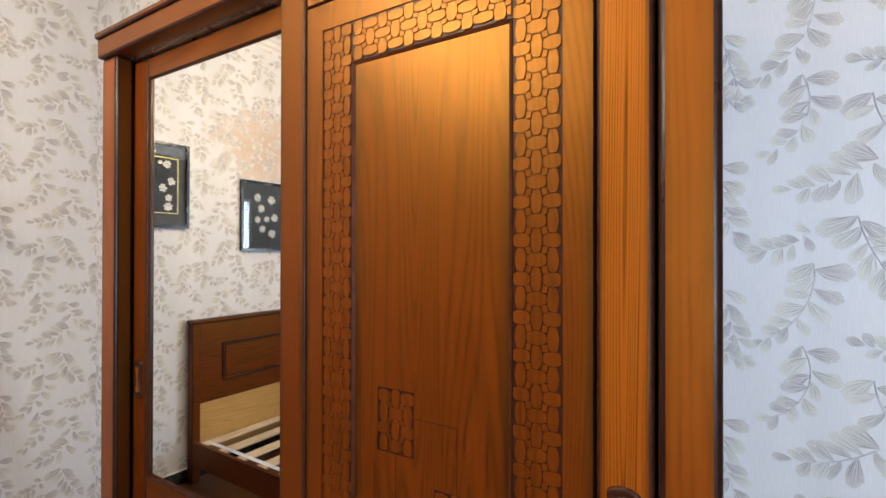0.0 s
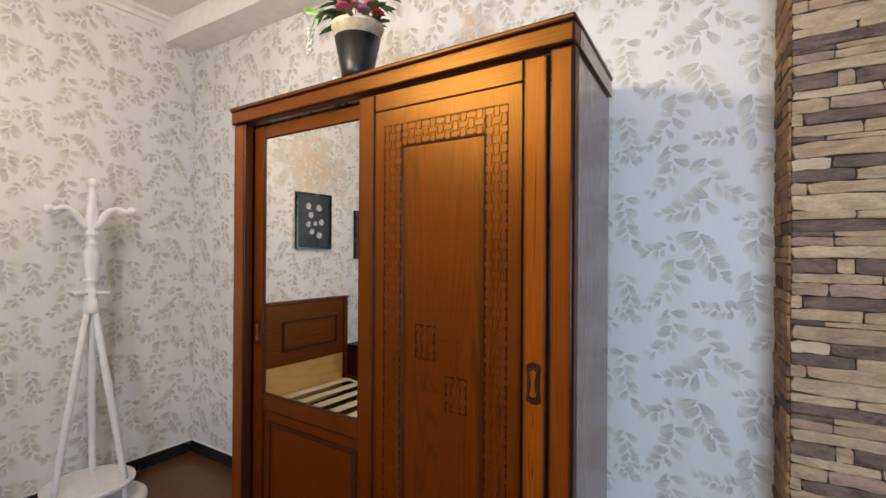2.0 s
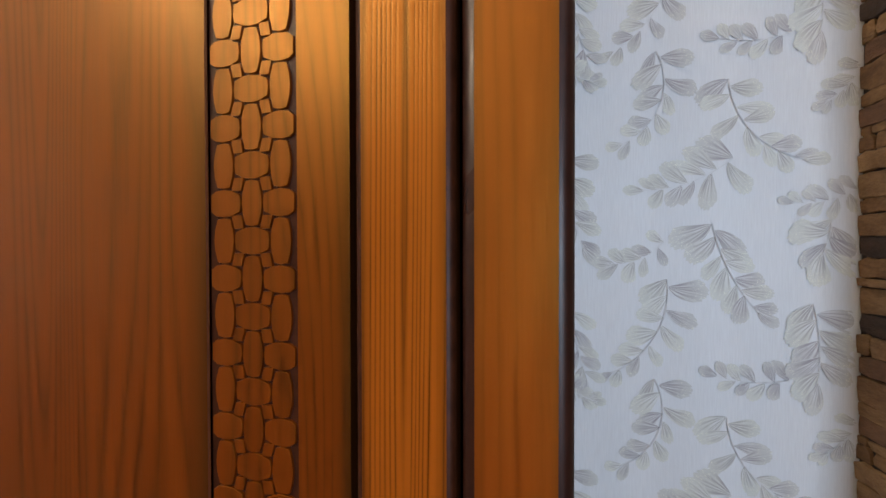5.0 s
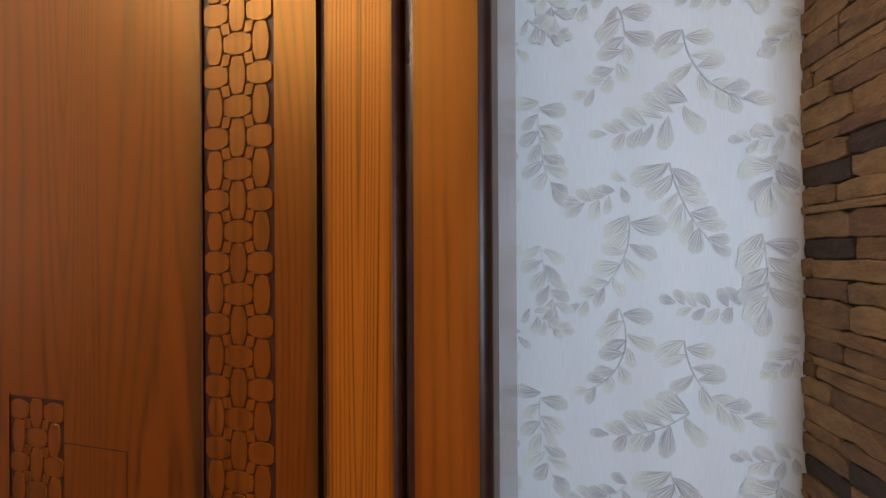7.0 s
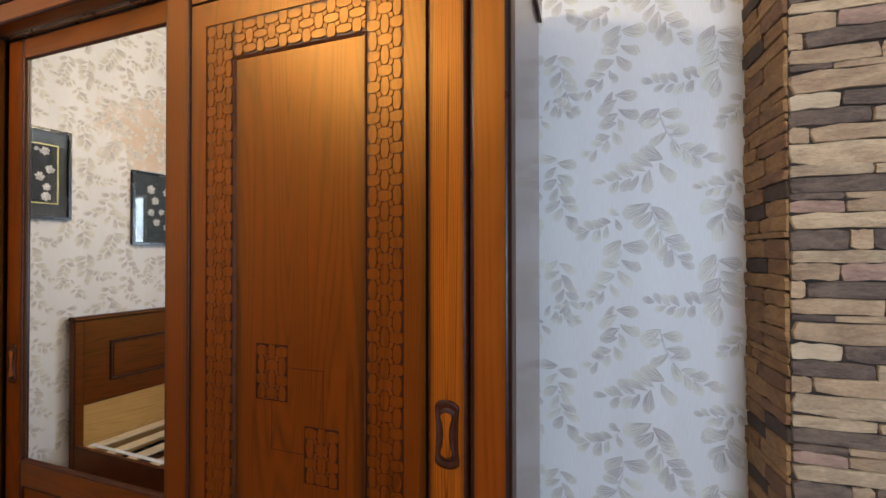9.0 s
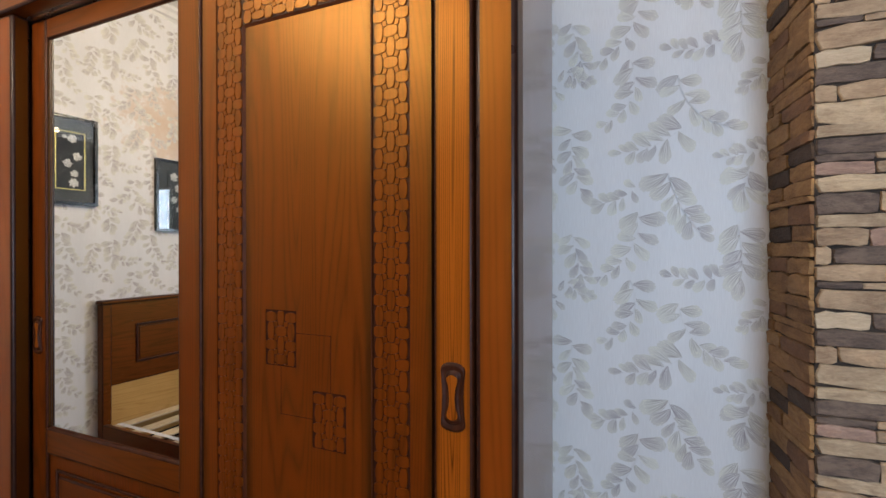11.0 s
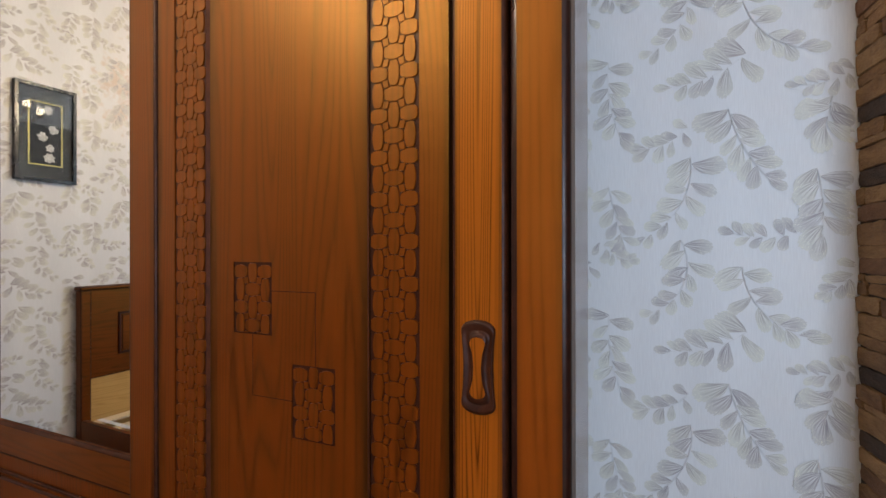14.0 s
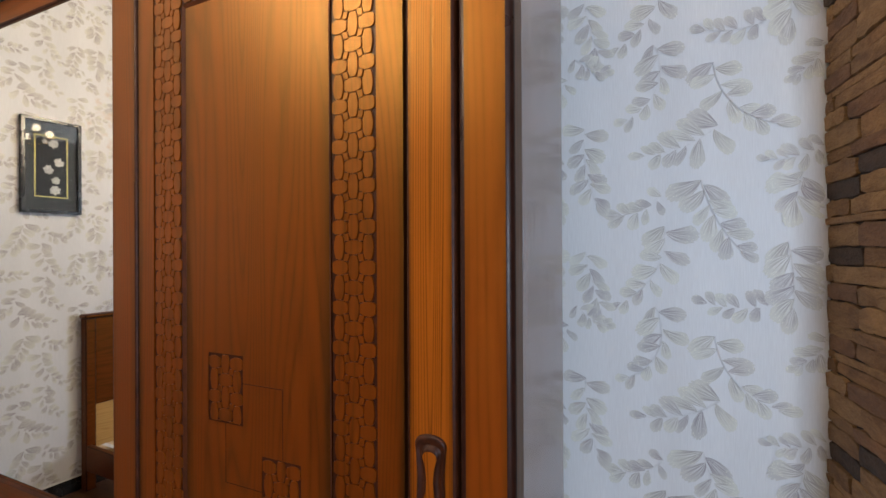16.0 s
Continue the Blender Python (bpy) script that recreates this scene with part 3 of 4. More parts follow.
def hourglass(n, w_end, w_mid, h):
    """Outline of a waisted grip, counter-clockwise."""
    pts = []
    for k in range(n):
        t = 2 * math.pi * k / n
        z = h * math.copysign(abs(math.sin(t)) ** 0.55, math.sin(t))
        q = abs(z / h)
        w = w_mid + (w_end - w_mid) * min(1.0, q / 0.75) ** 2
        edge = 1.0 if q < 0.8 else math.sqrt(max(0.0, 1 - ((q - 0.8) / 0.2) ** 2 * 0.98))
        pts.append((math.copysign(w * edge, math.cos(t)) if abs(math.cos(t)) > 1e-6 else 0.0, z))
    return pts


def grip(parent, x, y, z, scale=1.0):
    n = 40
    outer, inner = hourglass(n, 0.0235 * scale, 0.0205 * scale, 0.062 * scale), hourglass(n, 0.0125 * scale, 0.0058 * scale, 0.047 * scale)
    loops = [(outer, 1.0, 0.0), (outer, 0.97, -0.0035), (outer, 0.90, -0.0045), (outer, 0.80, -0.0012), (inner, 1.12, -0.0008), (inner, 1.0, -0.0040), (inner, 0.85, -0.0052)]
    bm = bmesh.new()
    rings = [[bm.verts.new((x + a * s, y + h, z + b * (s if s < 1 else 1.0))) for a, b in o] for o, s, h in loops]
    for r0, r1 in zip(rings, rings[1:]):
        for k in range(n):
            bm.faces.new((r0[k], r0[(k + 1) % n], r1[(k + 1) % n], r1[k])).smooth = True
    f = bm.faces.new(rings[-1])
    f.material_index = 1
    return part("handle", bm, [GLAZE, WOOD_COARSE], parent, "dark glazed waisted pull handle")


# carved sliding door, in front
DY = 0.604
door = boxpart("carved_door", (-0.728, 0.012, DY + 0.022, DY + 0.034, 0.09, 2.072), GAP, wardrobe, "sliding door with carved basket-weave border")
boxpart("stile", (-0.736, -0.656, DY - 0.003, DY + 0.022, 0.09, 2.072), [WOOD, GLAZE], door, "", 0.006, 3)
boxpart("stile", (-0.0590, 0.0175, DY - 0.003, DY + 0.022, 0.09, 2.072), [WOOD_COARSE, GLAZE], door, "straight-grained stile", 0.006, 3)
boxpart("top_rail", (-0.654, -0.061, DY - 0.001, DY + 0.022, 2.006, 2.072), [WOOD_RAIL, GLAZE], door, "", 0.003)
boxpart("bottom_rail", (-0.654, -0.061, DY - 0.001, DY + 0.022, 0.09, 0.19), [WOOD_RAIL, GLAZE], door, "", 0.003)
PX0, PX1, PZ0, PZ1 = -0.653, -0.0635, 0.193, 2.002
BX = (-0.608, -0.527, -0.190, -0.1080)
FZ0, FZ1, CZ0, CZ1 = 0.322, 1.866, 0.240, 1.948
_bm = bmesh.new()
for _d in ((PX0, BX[0], PZ0, PZ1), (BX[3], PX1, PZ0, PZ1), (BX[0], BX[3], CZ1, PZ1), (BX[0], BX[3], PZ0, CZ0)):
    box(_bm, _d[0], _d[1], DY, DY + 0.018, _d[2], _d[3])
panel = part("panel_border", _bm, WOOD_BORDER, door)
_bm = bmesh.new()
for _d in ((BX[0], BX[1], CZ0, CZ1), (BX[2], BX[3], CZ0, CZ1), (BX[1], BX[2], FZ1, CZ1), (BX[1], BX[2], CZ0, FZ0)):
    box(_bm, _d[0], _d[1], DY + 0.0026, DY + 0.018, _d[2], _d[3])
part("carving_ground", _bm, GLAZE, door, "dark glazed ground of the carving")
for _x0, _x1, _ph in ((BX[0], BX[1], 0), (BX[2], BX[3], 0)):
    part("carved_border", weave(bmesh.new(), _x0 + 0.0015, _x1 - 0.0015, CZ0, CZ1, DY, phase=_ph), WOOD_WARM, door, "basket-weave carving with dark lines")["kind"] = "stuff"
for _z0, _z1 in ((FZ1, CZ1), (CZ0, FZ0)):
    part("carved_border", weave(bmesh.new(), BX[1], BX[2], _z0 + 0.0015, _z1 - 0.0015, DY, across=True), WOOD_WARM, door, "basket-weave carving with dark lines")["kind"] = "stuff"

# sunk centre field with two carved squares joined by fine lines
SQ1, SQ2 = (-0.465, -0.380, 1.118, 1.238), (-0.338, -0.254, 0.958, 1.076)
FX0, FX1, FY = BX[1], BX[2], DY + 0.0035
_bm = bmesh.new()
_m = 0.006
_xs, _zs = [FX0 + _m, SQ1[0], SQ1[1], SQ2[0], SQ2[1], FX1 - _m], [FZ0 + _m, SQ2[2], SQ2[3], SQ1[2], SQ1[3], FZ1 - _m]
for _i in range(5):
    for _k in range(5):
        if (_i, _k) not in ((1, 3), (3, 1)):
            box(_bm, _xs[_i], _xs[_i + 1], FY, FY + 0.010, _zs[_k], _zs[_k + 1])
bmesh.ops.remove_doubles(_bm, verts=_bm.verts[:], dist=0.00001)
bmesh.ops.delete(_bm, geom=[f for f in _bm.faces if abs(f.normal.y) < 0.5 and FX0 + _m + 0.001 < f.calc_center_median().x < FX1 - _m - 0.001 and FZ0 + _m + 0.001 < f.calc_center_median().z < FZ1 - _m - 0.001], context="FACES_ONLY")
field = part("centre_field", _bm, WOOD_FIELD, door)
_bm = bmesh.new()
_o = [_bm.verts.new(p) for p in ((FX0, DY, FZ0), (FX1, DY, FZ0), (FX1, DY, FZ1), (FX0, DY, FZ1))]
_n = [_bm.verts.new(p) for p in ((FX0 + _m, FY, FZ0 + _m), (FX1 - _m, FY, FZ0 + _m), (FX1 - _m, FY, FZ1 - _m), (FX0 + _m, FY, FZ1 - _m))]
for _k in range(4):
    _bm.faces.new((_o[_k], _o[(_k + 1) % 4], _n[(_k + 1) % 4], _n[_k]))
part("field_bevel", _bm, BEVEL, door, "dark glazed bevel round the field")
for _q in (SQ1, SQ2):
    boxpart("square_ground", (_q[0], _q[1], FY + 0.0014, FY + 0.0034, _q[2], _q[3]), GLAZE, field)
    part("carved_square", weave(bmesh.new(), _q[0] + 0.001, _q[1] - 0.001, _q[2] + 0.001, _q[3] - 0.001, FY - 0.0002, 0.0016), WOOD_WARM, field)["kind"] = "stuff"
for _d in ((SQ1[1], -0.2920, 1.1908, 1.1920), (-0.2920, -0.2908, SQ2[3], 1.1920), (-0.4220, -0.4208, 1.0172, SQ1[2]), (-0.4220, SQ2[0], 1.0160, 1.0172)):
    boxpart("carved_line", (_d[0], _d[1], FY - 0.0002, FY + 0.001, _d[2], _d[3]), GLAZE, field)
grip(door, -0.0205, DY - 0.003, 1.1045)

# mirrored sliding door, behind
MY = 0.645
mdoor = boxpart("mirror_door", (-1.448, -0.685, MY + 0.014, MY + 0.030, 0.09, 2.072), GAP, wardrobe, "sliding door with a tall mirror above a wooden panel")
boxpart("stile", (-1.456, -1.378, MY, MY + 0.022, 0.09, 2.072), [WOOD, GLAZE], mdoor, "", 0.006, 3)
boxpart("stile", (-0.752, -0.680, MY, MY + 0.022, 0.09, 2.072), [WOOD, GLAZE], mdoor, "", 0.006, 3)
boxpart("top_rail", (-1.378, -0.752, MY + 0.001, MY + 0.022, 2.008, 2.072), [WOOD_RAIL, GLAZE], mdoor, "", 0.005, 3)
boxpart("middle_rail", (-1.378, -0.752, MY - 0.002, MY + 0.022, 0.746, 0.829), [WOOD_RAIL, GLAZE], mdoor, "", 0.008, 3)
boxpart("bottom_rail", (-1.378, -0.752, MY + 0.001, MY + 0.022, 0.09, 0.18), [WOOD_RAIL, GLAZE], mdoor, "", 0.005, 3)
boxpart("mirror", (-1.377, -0.754, MY + 0.008, MY + 0.0086, 0.831, 2.007), MIRROR, mdoor, "tall clear mirror pane")
boxpart("lower_panel", (-1.377, -0.754, MY + 0.008, MY + 0.013, 0.182, 0.745), [WOOD_WARM, GLAZE], mdoor, "", 0.001)
boxpart("raised_field", (-1.325, -0.800, MY + 0.002, MY + 0.012, 0.222, 0.690), [WOOD_WARM, GLAZE], mdoor, "", 0.009, 3)
_bm = bmesh.new()
for _d in ((-1.337, -1.329, 0.212, 0.706), (-0.790, -0.782, 0.212, 0.706), (-1.329, -0.790, 0.698, 0.706), (-1.329, -0.790, 0.212, 0.220)):
    box(_bm, _d[0], _d[1], MY + 0.001, MY + 0.010, _d[2], _d[3], 0.003, 2)
part("panel_moulding", _bm, [GLAZE, GLAZE], mdoor)
grip(mdoor, -1.421, MY, 1.105, 0.95)


for _ob in wardrobe.children:
    if _ob.name.split(".")[0] in ("side_panel", "back_panel", "top_panel", "cornice_cap", "side_cornice"):
        for _v in _ob.data.vertices:
            if _v.co.x > -0.2:
                _v.co.x -= 0.0727 * max(0.0, _v.co.y - 0.62)
wardrobe.rotation_euler.z = radians(-1.68)


# ---- potted flowers on the wardrobe ----
pot_at = Vector((-0.790, 0.675, WT))
pot = thing("potted_flowers", pot_at, "black and cream pot of pink flowers on top of the wardrobe", "flower pot")
_bm = lathe(bmesh.new(), [(0.054, 0.0), (0.060, 0.0), (0.063, 0.03), (0.090, 0.165)], pot_at, 28)
part("pot_body", _bm, POT_BLACK, pot, "black glazed lower body", True)
_bm = lathe(bmesh.new(), [(0.0905, 0.166), (0.097, 0.200), (0.103, 0.204), (0.103, 0.217), (0.097, 0.217), (0.093, 0.192)], pot_at, 28)
part("pot_rim", _bm, POT_CREAM, pot, "cream rim with a blurred edge", True)
part("soil", lathe(bmesh.new(), [(0.091, 0.180), (0.091, 0.188)], pot_at, 20), SOIL, pot)
_rng = random.Random(12)


def leaf_blade(bm, at, way, up, length, width, droop=0.3):
    at, way = Vector(at), Vector(way).normalized()
    side = way.cross(Vector(up)).normalized()
    nrm = side.cross(way).normalized()
    rows = []
    for k in range(6):
        t = k / 5
        w = width * math.sin(math.pi * min(0.98, 0.06 + 0.94 * t)) ** 0.8 if t < 1 else 0.0004
        c = at + way * length * t - Vector((0, 0, droop * length * t * t)) + nrm * 0.0
        rows.append([bm.verts.new(c - side * w), bm.verts.new(c - nrm * width * 0.22 * math.sin(math.pi * t)), bm.verts.new(c + side * w)])
    for a, b_ in zip(rows, rows[1:]):
        for k in range(2):
            bm.faces.new((a[k], a[k + 1], b_[k + 1], b_[k])).smooth = True


def flower(parent, at, r, material, name="blossom"):
    bm = bmesh.new()
    for layer, (n, q, lift) in enumerate(((6, 1.0, 0.15), (6, 0.75, 0.55), (5, 0.45, 1.0))):
        for k in range(n):
            a = 2 * math.pi * k / n + layer * 0.5
            d = Vector((math.cos(a), math.sin(a), lift))
            leaf_blade(bm, at, d, (0, 0, 1), r * (0.7 + 0.4 * q), r * 0.42 * (0.6 + 0.4 * q), 0.15)
    return part(name, bm, material, parent)


for _k in range(46):
    _a, _e = _rng.uniform(0, 2 * math.pi), _rng.uniform(-0.25, 1.0)
    _r = _rng.uniform(0.03, 0.11)
    _p = pot_at + Vector((_r * math.cos(_a), _r * math.sin(_a), 0.205 + _rng.uniform(0.0, 0.14)))
    _bm = bmesh.new()
    leaf_blade(_bm, _p, (math.cos(_a), math.sin(_a), _e * 0.8), (0, 0, 1), _rng.uniform(0.06, 0.11), _rng.uniform(0.013, 0.022), _rng.uniform(0.1, 0.6))
    part("leaf", _bm, GREEN if _k % 3 else GREEN_PALE, pot)
for _k, (_dx, _dy, _dz, _r, _m2) in enumerate(((-0.07, -0.06, 0.255, 0.034, RED), (0.01, -0.09, 0.250, 0.036, PINK), (0.075, -0.05, 0.240, 0.030, LILAC),
                                                (0.105, 0.0, 0.240, 0.028, RED), (-0.02, -0.05, 0.30, 0.034, PINK), (0.04, 0.03, 0.30, 0.036, PINK), (-0.06, 0.05, 0.34, 0.032, LILAC))):
    flower(pot, pot_at + Vector((_dx, _dy, _dz)), _r, _m2)
    part("flower_stem", tube(bmesh.new(), [pot_at + Vector((_dx * 0.4, _dy * 0.4, 0.188)), pot_at + Vector((_dx, _dy, _dz))], 0.0025, 6), GREEN, pot)
_arc = [pot_at + Vector((-0.06 - 0.135 * t, -0.06 - 0.01 * t, 0.20 + 0.13 * math.sin(t * 2.2) - 0.10 * t * t)) for t in [k / 9 for k in range(10)]]
part("spray_stem", tube(bmesh.new(), _arc, 0.0022, 6), GREEN_PALE, pot)
_bm = bmesh.new()
for _k in range(26):
    ball(_bm, (_arc[-1].x + _rng.uniform(-0.012, 0.012), _arc[-1].y + _rng.uniform(-0.012, 0.012), _arc[-1].z + 0.03 - _k * 0.0045), _rng.uniform(0.005, 0.009), 8)
part("berry_spray", _bm, BERRY, pot, "hanging spray of small white blossoms", True)
for _p, _w in ((_arc[4], (-0.3, -0.2, -0.9)), (_arc[6], (-0.5, -0.2, 0.1)), (_arc[5], (0.2, -0.4, -0.8))):
    _bm = bmesh.new()
    leaf_blade(_bm, _p, _w, (0.3, 1, 0), 0.075, 0.016, 0.0)
    part("leaf", _bm, GREEN_PALE, pot)
saucer = tagged(part("crumpled_paper", lathe(bmesh.new(), [(0.016, 0.0), (0.020, 0.006), (0.017, 0.014), (0.006, 0.018)], pot_at + Vector((-0.072, -0.042, 0)), 9), STRAP), "small crumpled white paper scrap before the flower pot", "paper")


# ---- coat stand ----
CX, CY = -2.66, 0.49
stand = thing("coat_stand", (CX, CY, 0), "white painted turned wooden coat stand on a round base", "coat stand")
part("base", lathe(bmesh.new(), [(0.27, 0.0), (0.285, 0.006), (0.285, 0.022), (0.272, 0.030)], (CX, CY, 0), 40), WHITE_PAINT, stand, "round white base disc")
part("tray", lathe(bmesh.new(), [(0.205, 0.128), (0.222, 0.132), (0.225, 0.146), (0.215, 0.152)], (CX, CY, 0), 40), WHITE_PAINT, stand, "round white tray between the legs")
part("column", lathe(bmesh.new(), [(0.036, 1.118), (0.039, 1.125), (0.039, 1.185), (0.033, 1.195), (0.030, 1.205), (0.033, 1.222), (0.033, 1.245), (0.026, 1.258), (0.024, 1.29), (0.040, 1.305),
     (0.040, 1.315), (0.026, 1.325), (0.030, 1.36), (0.043, 1.44), (0.041, 1.475), (0.026, 1.505), (0.033, 1.512), (0.033, 1.525), (0.025, 1.535), (0.025, 1.56), (0.034, 1.566), (0.034, 1.58), (0.027, 1.59),
     (0.031, 1.63), (0.033, 1.67), (0.027, 1.72), (0.022, 1.76), (0.028, 1.775), (0.024, 1.79), (0.016, 1.835), (0.020, 1.842), (0.014, 1.848)], (CX, CY, 0), 24), WHITE_PAINT, stand, "turned white column", True)
part("finial", ball(bmesh.new(), (CX, CY, 1.868), 0.030), WHITE_PAINT, stand, "", True)
_e, _d = Vector((0.855, 0.519, 0)), Vector((-0.519, 0.855, 0))
for _w in (_e * 0.97 + _d * 0.12, -_e * 0.97 - _d * 0.05, -_d * 0.75 - _e * 0.50, _d * 0.55 + _e * 0.40):
    _c = Vector((CX, CY, 0))
    _pts = [_c + _w * (0.02 + 0.19 * t) + Vector((0, 0, 1.64 + 0.035 * math.sin(t * 5.0 - 1.2) + 0.075 * t)) for t in [k / 10 for k in range(11)]]
    _arm = part("arm", tube(bmesh.new(), _pts, [0.019 - 0.008 * k / 10 for k in range(11)], 10), WHITE_PAINT, stand, "", True)
    part("knob", ball(bmesh.new(), _pts[-1] + _w * 0.012 + Vector((0, 0, 0.012)), 0.026), WHITE_PAINT, _arm, "", True)
for _w in (_e, -_e, -_d, _d):
    _c = Vector((CX, CY, 1.236))
    part("peg", tube(bmesh.new(), [_c + _w * 0.02, _c + _w * 0.06, _c + _w * 0.075, _c + _w * 0.10, _c + _w * 0.115], [0.011, 0.009, 0.012, 0.008, 0.012], 10), WHITE_PAINT, stand, "", True)
for _w in (_e * 0.92 + _d * 0.2, -_e * 0.35 - _d * 0.85, -_e * 0.38 + _d * 0.6):
    _a, _b2 = Vector((CX, CY, 1.13)) + _w * 0.022, Vector((CX, CY, 0.150)) + _w * 0.195
    _pts, _rad = [], []
    for _k in range(25):
        _t = _k / 24
        _pts.append(_a.lerp(_b2, _t))
        _rad.append((0.0165 + 0.004 * math.sin(math.pi * _t)) * (0.86 if _k in (6, 12, 18) else 1.0))
    _leg = part("leg", tube(bmesh.new(), _pts, _rad, 12), WHITE_PAINT, stand, "", True)
    part("foot", tube(bmesh.new(), [Vector((_b2.x, _b2.y, 0.130)), Vector((_b2.x, _b2.y, 0.029))], 0.014, 10), WHITE_PAINT, _leg)


# ---- bed, seen in the mirror ----
bed = thing("bed", (-1.9, -0.9, 0), "dark brown wooden bed without mattress, slats bare", "bed")
HX0, HX1, HB0, HB1 = -2.895, -2.845, -1.190, -0.240
for _y in (HB0, HB1 - 0.055):
    boxpart("post", (HX0, HX1 + 0.006, _y, _y + 0.055, 0, 1.022), [WOOD_BED, GLAZE], bed, "", 0.006, 3)
head = boxpart("headboard", (HX0 + 0.008, HX1 - 0.004, HB0 + 0.055, HB1 - 0.055, 0.500, 1.022), [WOOD_BED, GLAZE], bed, "panelled dark headboard", 0.004)
boxpart("top_rail", (HX0 - 0.004, HX1 + 0.014, HB0 - 0.006, HB1 + 0.006, 1.022, 1.046), [WOOD_BED, GLAZE], bed, "", 0.007, 3)
_bm = bmesh.new()
for _dd in ((-1.054, -1.040, 0.618, 0.876), (-0.463, -0.449, 0.618, 0.876), (-1.040, -0.463, 0.862, 0.876), (-1.040, -0.463, 0.618, 0.632)):
    box(_bm, HX1 - 0.006, HX1 + 0.006, _dd[0], _dd[1], _dd[2], _dd[3], 0.004, 2)
part("moulding", _bm, [GLAZE, GLAZE], head)
boxpart("raised_field", (HX1 - 0.006, HX1 + 0.001, -1.032, -0.471, 0.640, 0.854), [WOOD_BED, GLAZE], head, "", 0.003)
boxpart("plywood_panel", (HX0 + 0.016, HX1 - 0.010, HB0 + 0.055, HB1 - 0.055, 0.10, 0.498), PLY, bed, "bare pale plywood strip below the headboard")
for _y in (HB0, HB1 - 0.030):
    boxpart("side_rail", (HX1 + 0.006, -0.90, _y, _y + 0.030, 0.125, 0.272), [WOOD_BED, GLAZE], bed, "", 0.005, 3)
boxpart("footboard", (-0.90, -0.865, HB0, HB1, 0.02, 0.30), [WOOD_BED, GLAZE], bed, "", 0.006, 3)
for _y in (HB0 + 0.03, HB1 - 0.055):
    boxpart("ledger", (HX1 + 0.006, -0.90, _y, _y + 0.025, 0.21, 0.242), [WOOD_BED, GLAZE], bed)
for _k in range(10):
    _x = -2.825 + _k * 0.192
    boxpart("slat", (_x, _x + 0.078, HB0 + 0.034, HB1 - 0.034, 0.2425, 0.256), [SLAT, SLAT], bed, "", 0.003)
for _y in (HB0 + 0.07, HB1 - 0.10):
    boxpart("strap", (-2.82, -0.94, _y, _y + 0.028, 0.2565, 0.2585), STRAP, bed, "white webbing strap over the slats")
nightstand = thing("nightstand", (-2.7, -1.7, 0), "dark brown wooden nightstand beside the bed", "nightstand")
boxpart("body", (-2.90, -2.50, -1.70, -1.24, 0.06, 0.535), [WOOD_BED, GLAZE], nightstand, "", 0.004)
boxpart("top", (-2.91, -2.48, -1.715, -1.225, 0.535, 0.56), [GLAZE, GLAZE], nightstand, "dark glossy top", 0.005, 3)
for _z in (0.09, 0.31):
    _dr = boxpart("drawer", (-2.50, -2.484, -1.685, -1.255, _z, _z + 0.205), [WOOD_BED, GLAZE], nightstand, "", 0.004)
    part("knob", ball(bmesh.new(), (-2.474, -1.47, _z + 0.10), 0.014), BRASS, _dr, "brass knob", True)
for _x in (-2.88, -2.55):
    for _y in (-1.68, -1.30):
        boxpart("foot", (_x, _x + 0.04, _y, _y + 0.04, 0, 0.06), [WOOD_BED, GLAZE], nightstand)


# ---- pictures on the west wall ----
def picture(y0, y1, z0, z1, blooms, seed, gold):
    rng = random.Random(seed)
    ob = thing("picture", (WEST, (y0 + y1) / 2, (z0 + z1) / 2), "black framed glazed picture of pressed white flowers on dark ground", "picture", "pictures on the wall")
    bm = bmesh.new()
    f, x1 = 0.016, WEST + 0.032
    for d in ((y0, y0 + f, z0, z1), (y1 - f, y1, z0, z1), (y0 + f, y1 - f, z0, z0 + f), (y0 + f, y1 - f, z1 - f, z1)):
        box(bm, WEST + 0.002, x1, *d)
    part("frame", bm, BLACK_FRAME, ob, "black lacquered frame")
    boxpart("mount", (WEST + 0.002, WEST + 0.012, y0 + f, y1 - f, z0 + f, z1 - f), MAT_BOARD, ob, "charcoal mount")
    iw, ih = (y1 - y0) * 0.22, (z1 - z0) * 0.17
    a0, a1, b0, b1 = y0 + iw, y1 - iw, z0 + ih, z1 - ih
    bm = bmesh.new()
    for d in ((a0, a0 + 0.006, b0, b1), (a1 - 0.006, a1, b0, b1), (a0 + 0.006, a1 - 0.006, b0, b0 + 0.006), (a0 + 0.006, a1 - 0.006, b1 - 0.006, b1)):
        box(bm, WEST + 0.012, WEST + 0.0145, *d)
    part("fillet", bm, GOLD_LINE if gold else MAT_DARK, ob, "thin gilt line" if gold else "")
    boxpart("ground", (WEST + 0.012, WEST + 0.0132, a0 + 0.006, a1 - 0.006, b0 + 0.006, b1 - 0.006), MAT_DARK if gold else MAT_BOARD, ob)
    for u, v, r in blooms:
        bm = bmesh.new()
        c = Vector((WEST + 0.0140, a1 + (a0 - a1) * u, b1 + (b0 - b1) * v))
        for k in range(7):
            t = 2 * math.pi * k / 7 + rng.uniform(0, 0.5)
            leaf_blade(bm, c, (0.12, math.cos(t), math.sin(t)), (1, 0, 0), r, r * 0.34, 0.0)
        part("bloom", bm, PETAL_WHITE, ob, "pressed white flower")
    g = boxpart("glass", (WEST + 0.0235, WEST + 0.0255, y0 + f, y1 - f, z0 + f, z1 - f), GLASS, ob, "reflecting glass pane")
    g.visible_shadow = False
    return ob


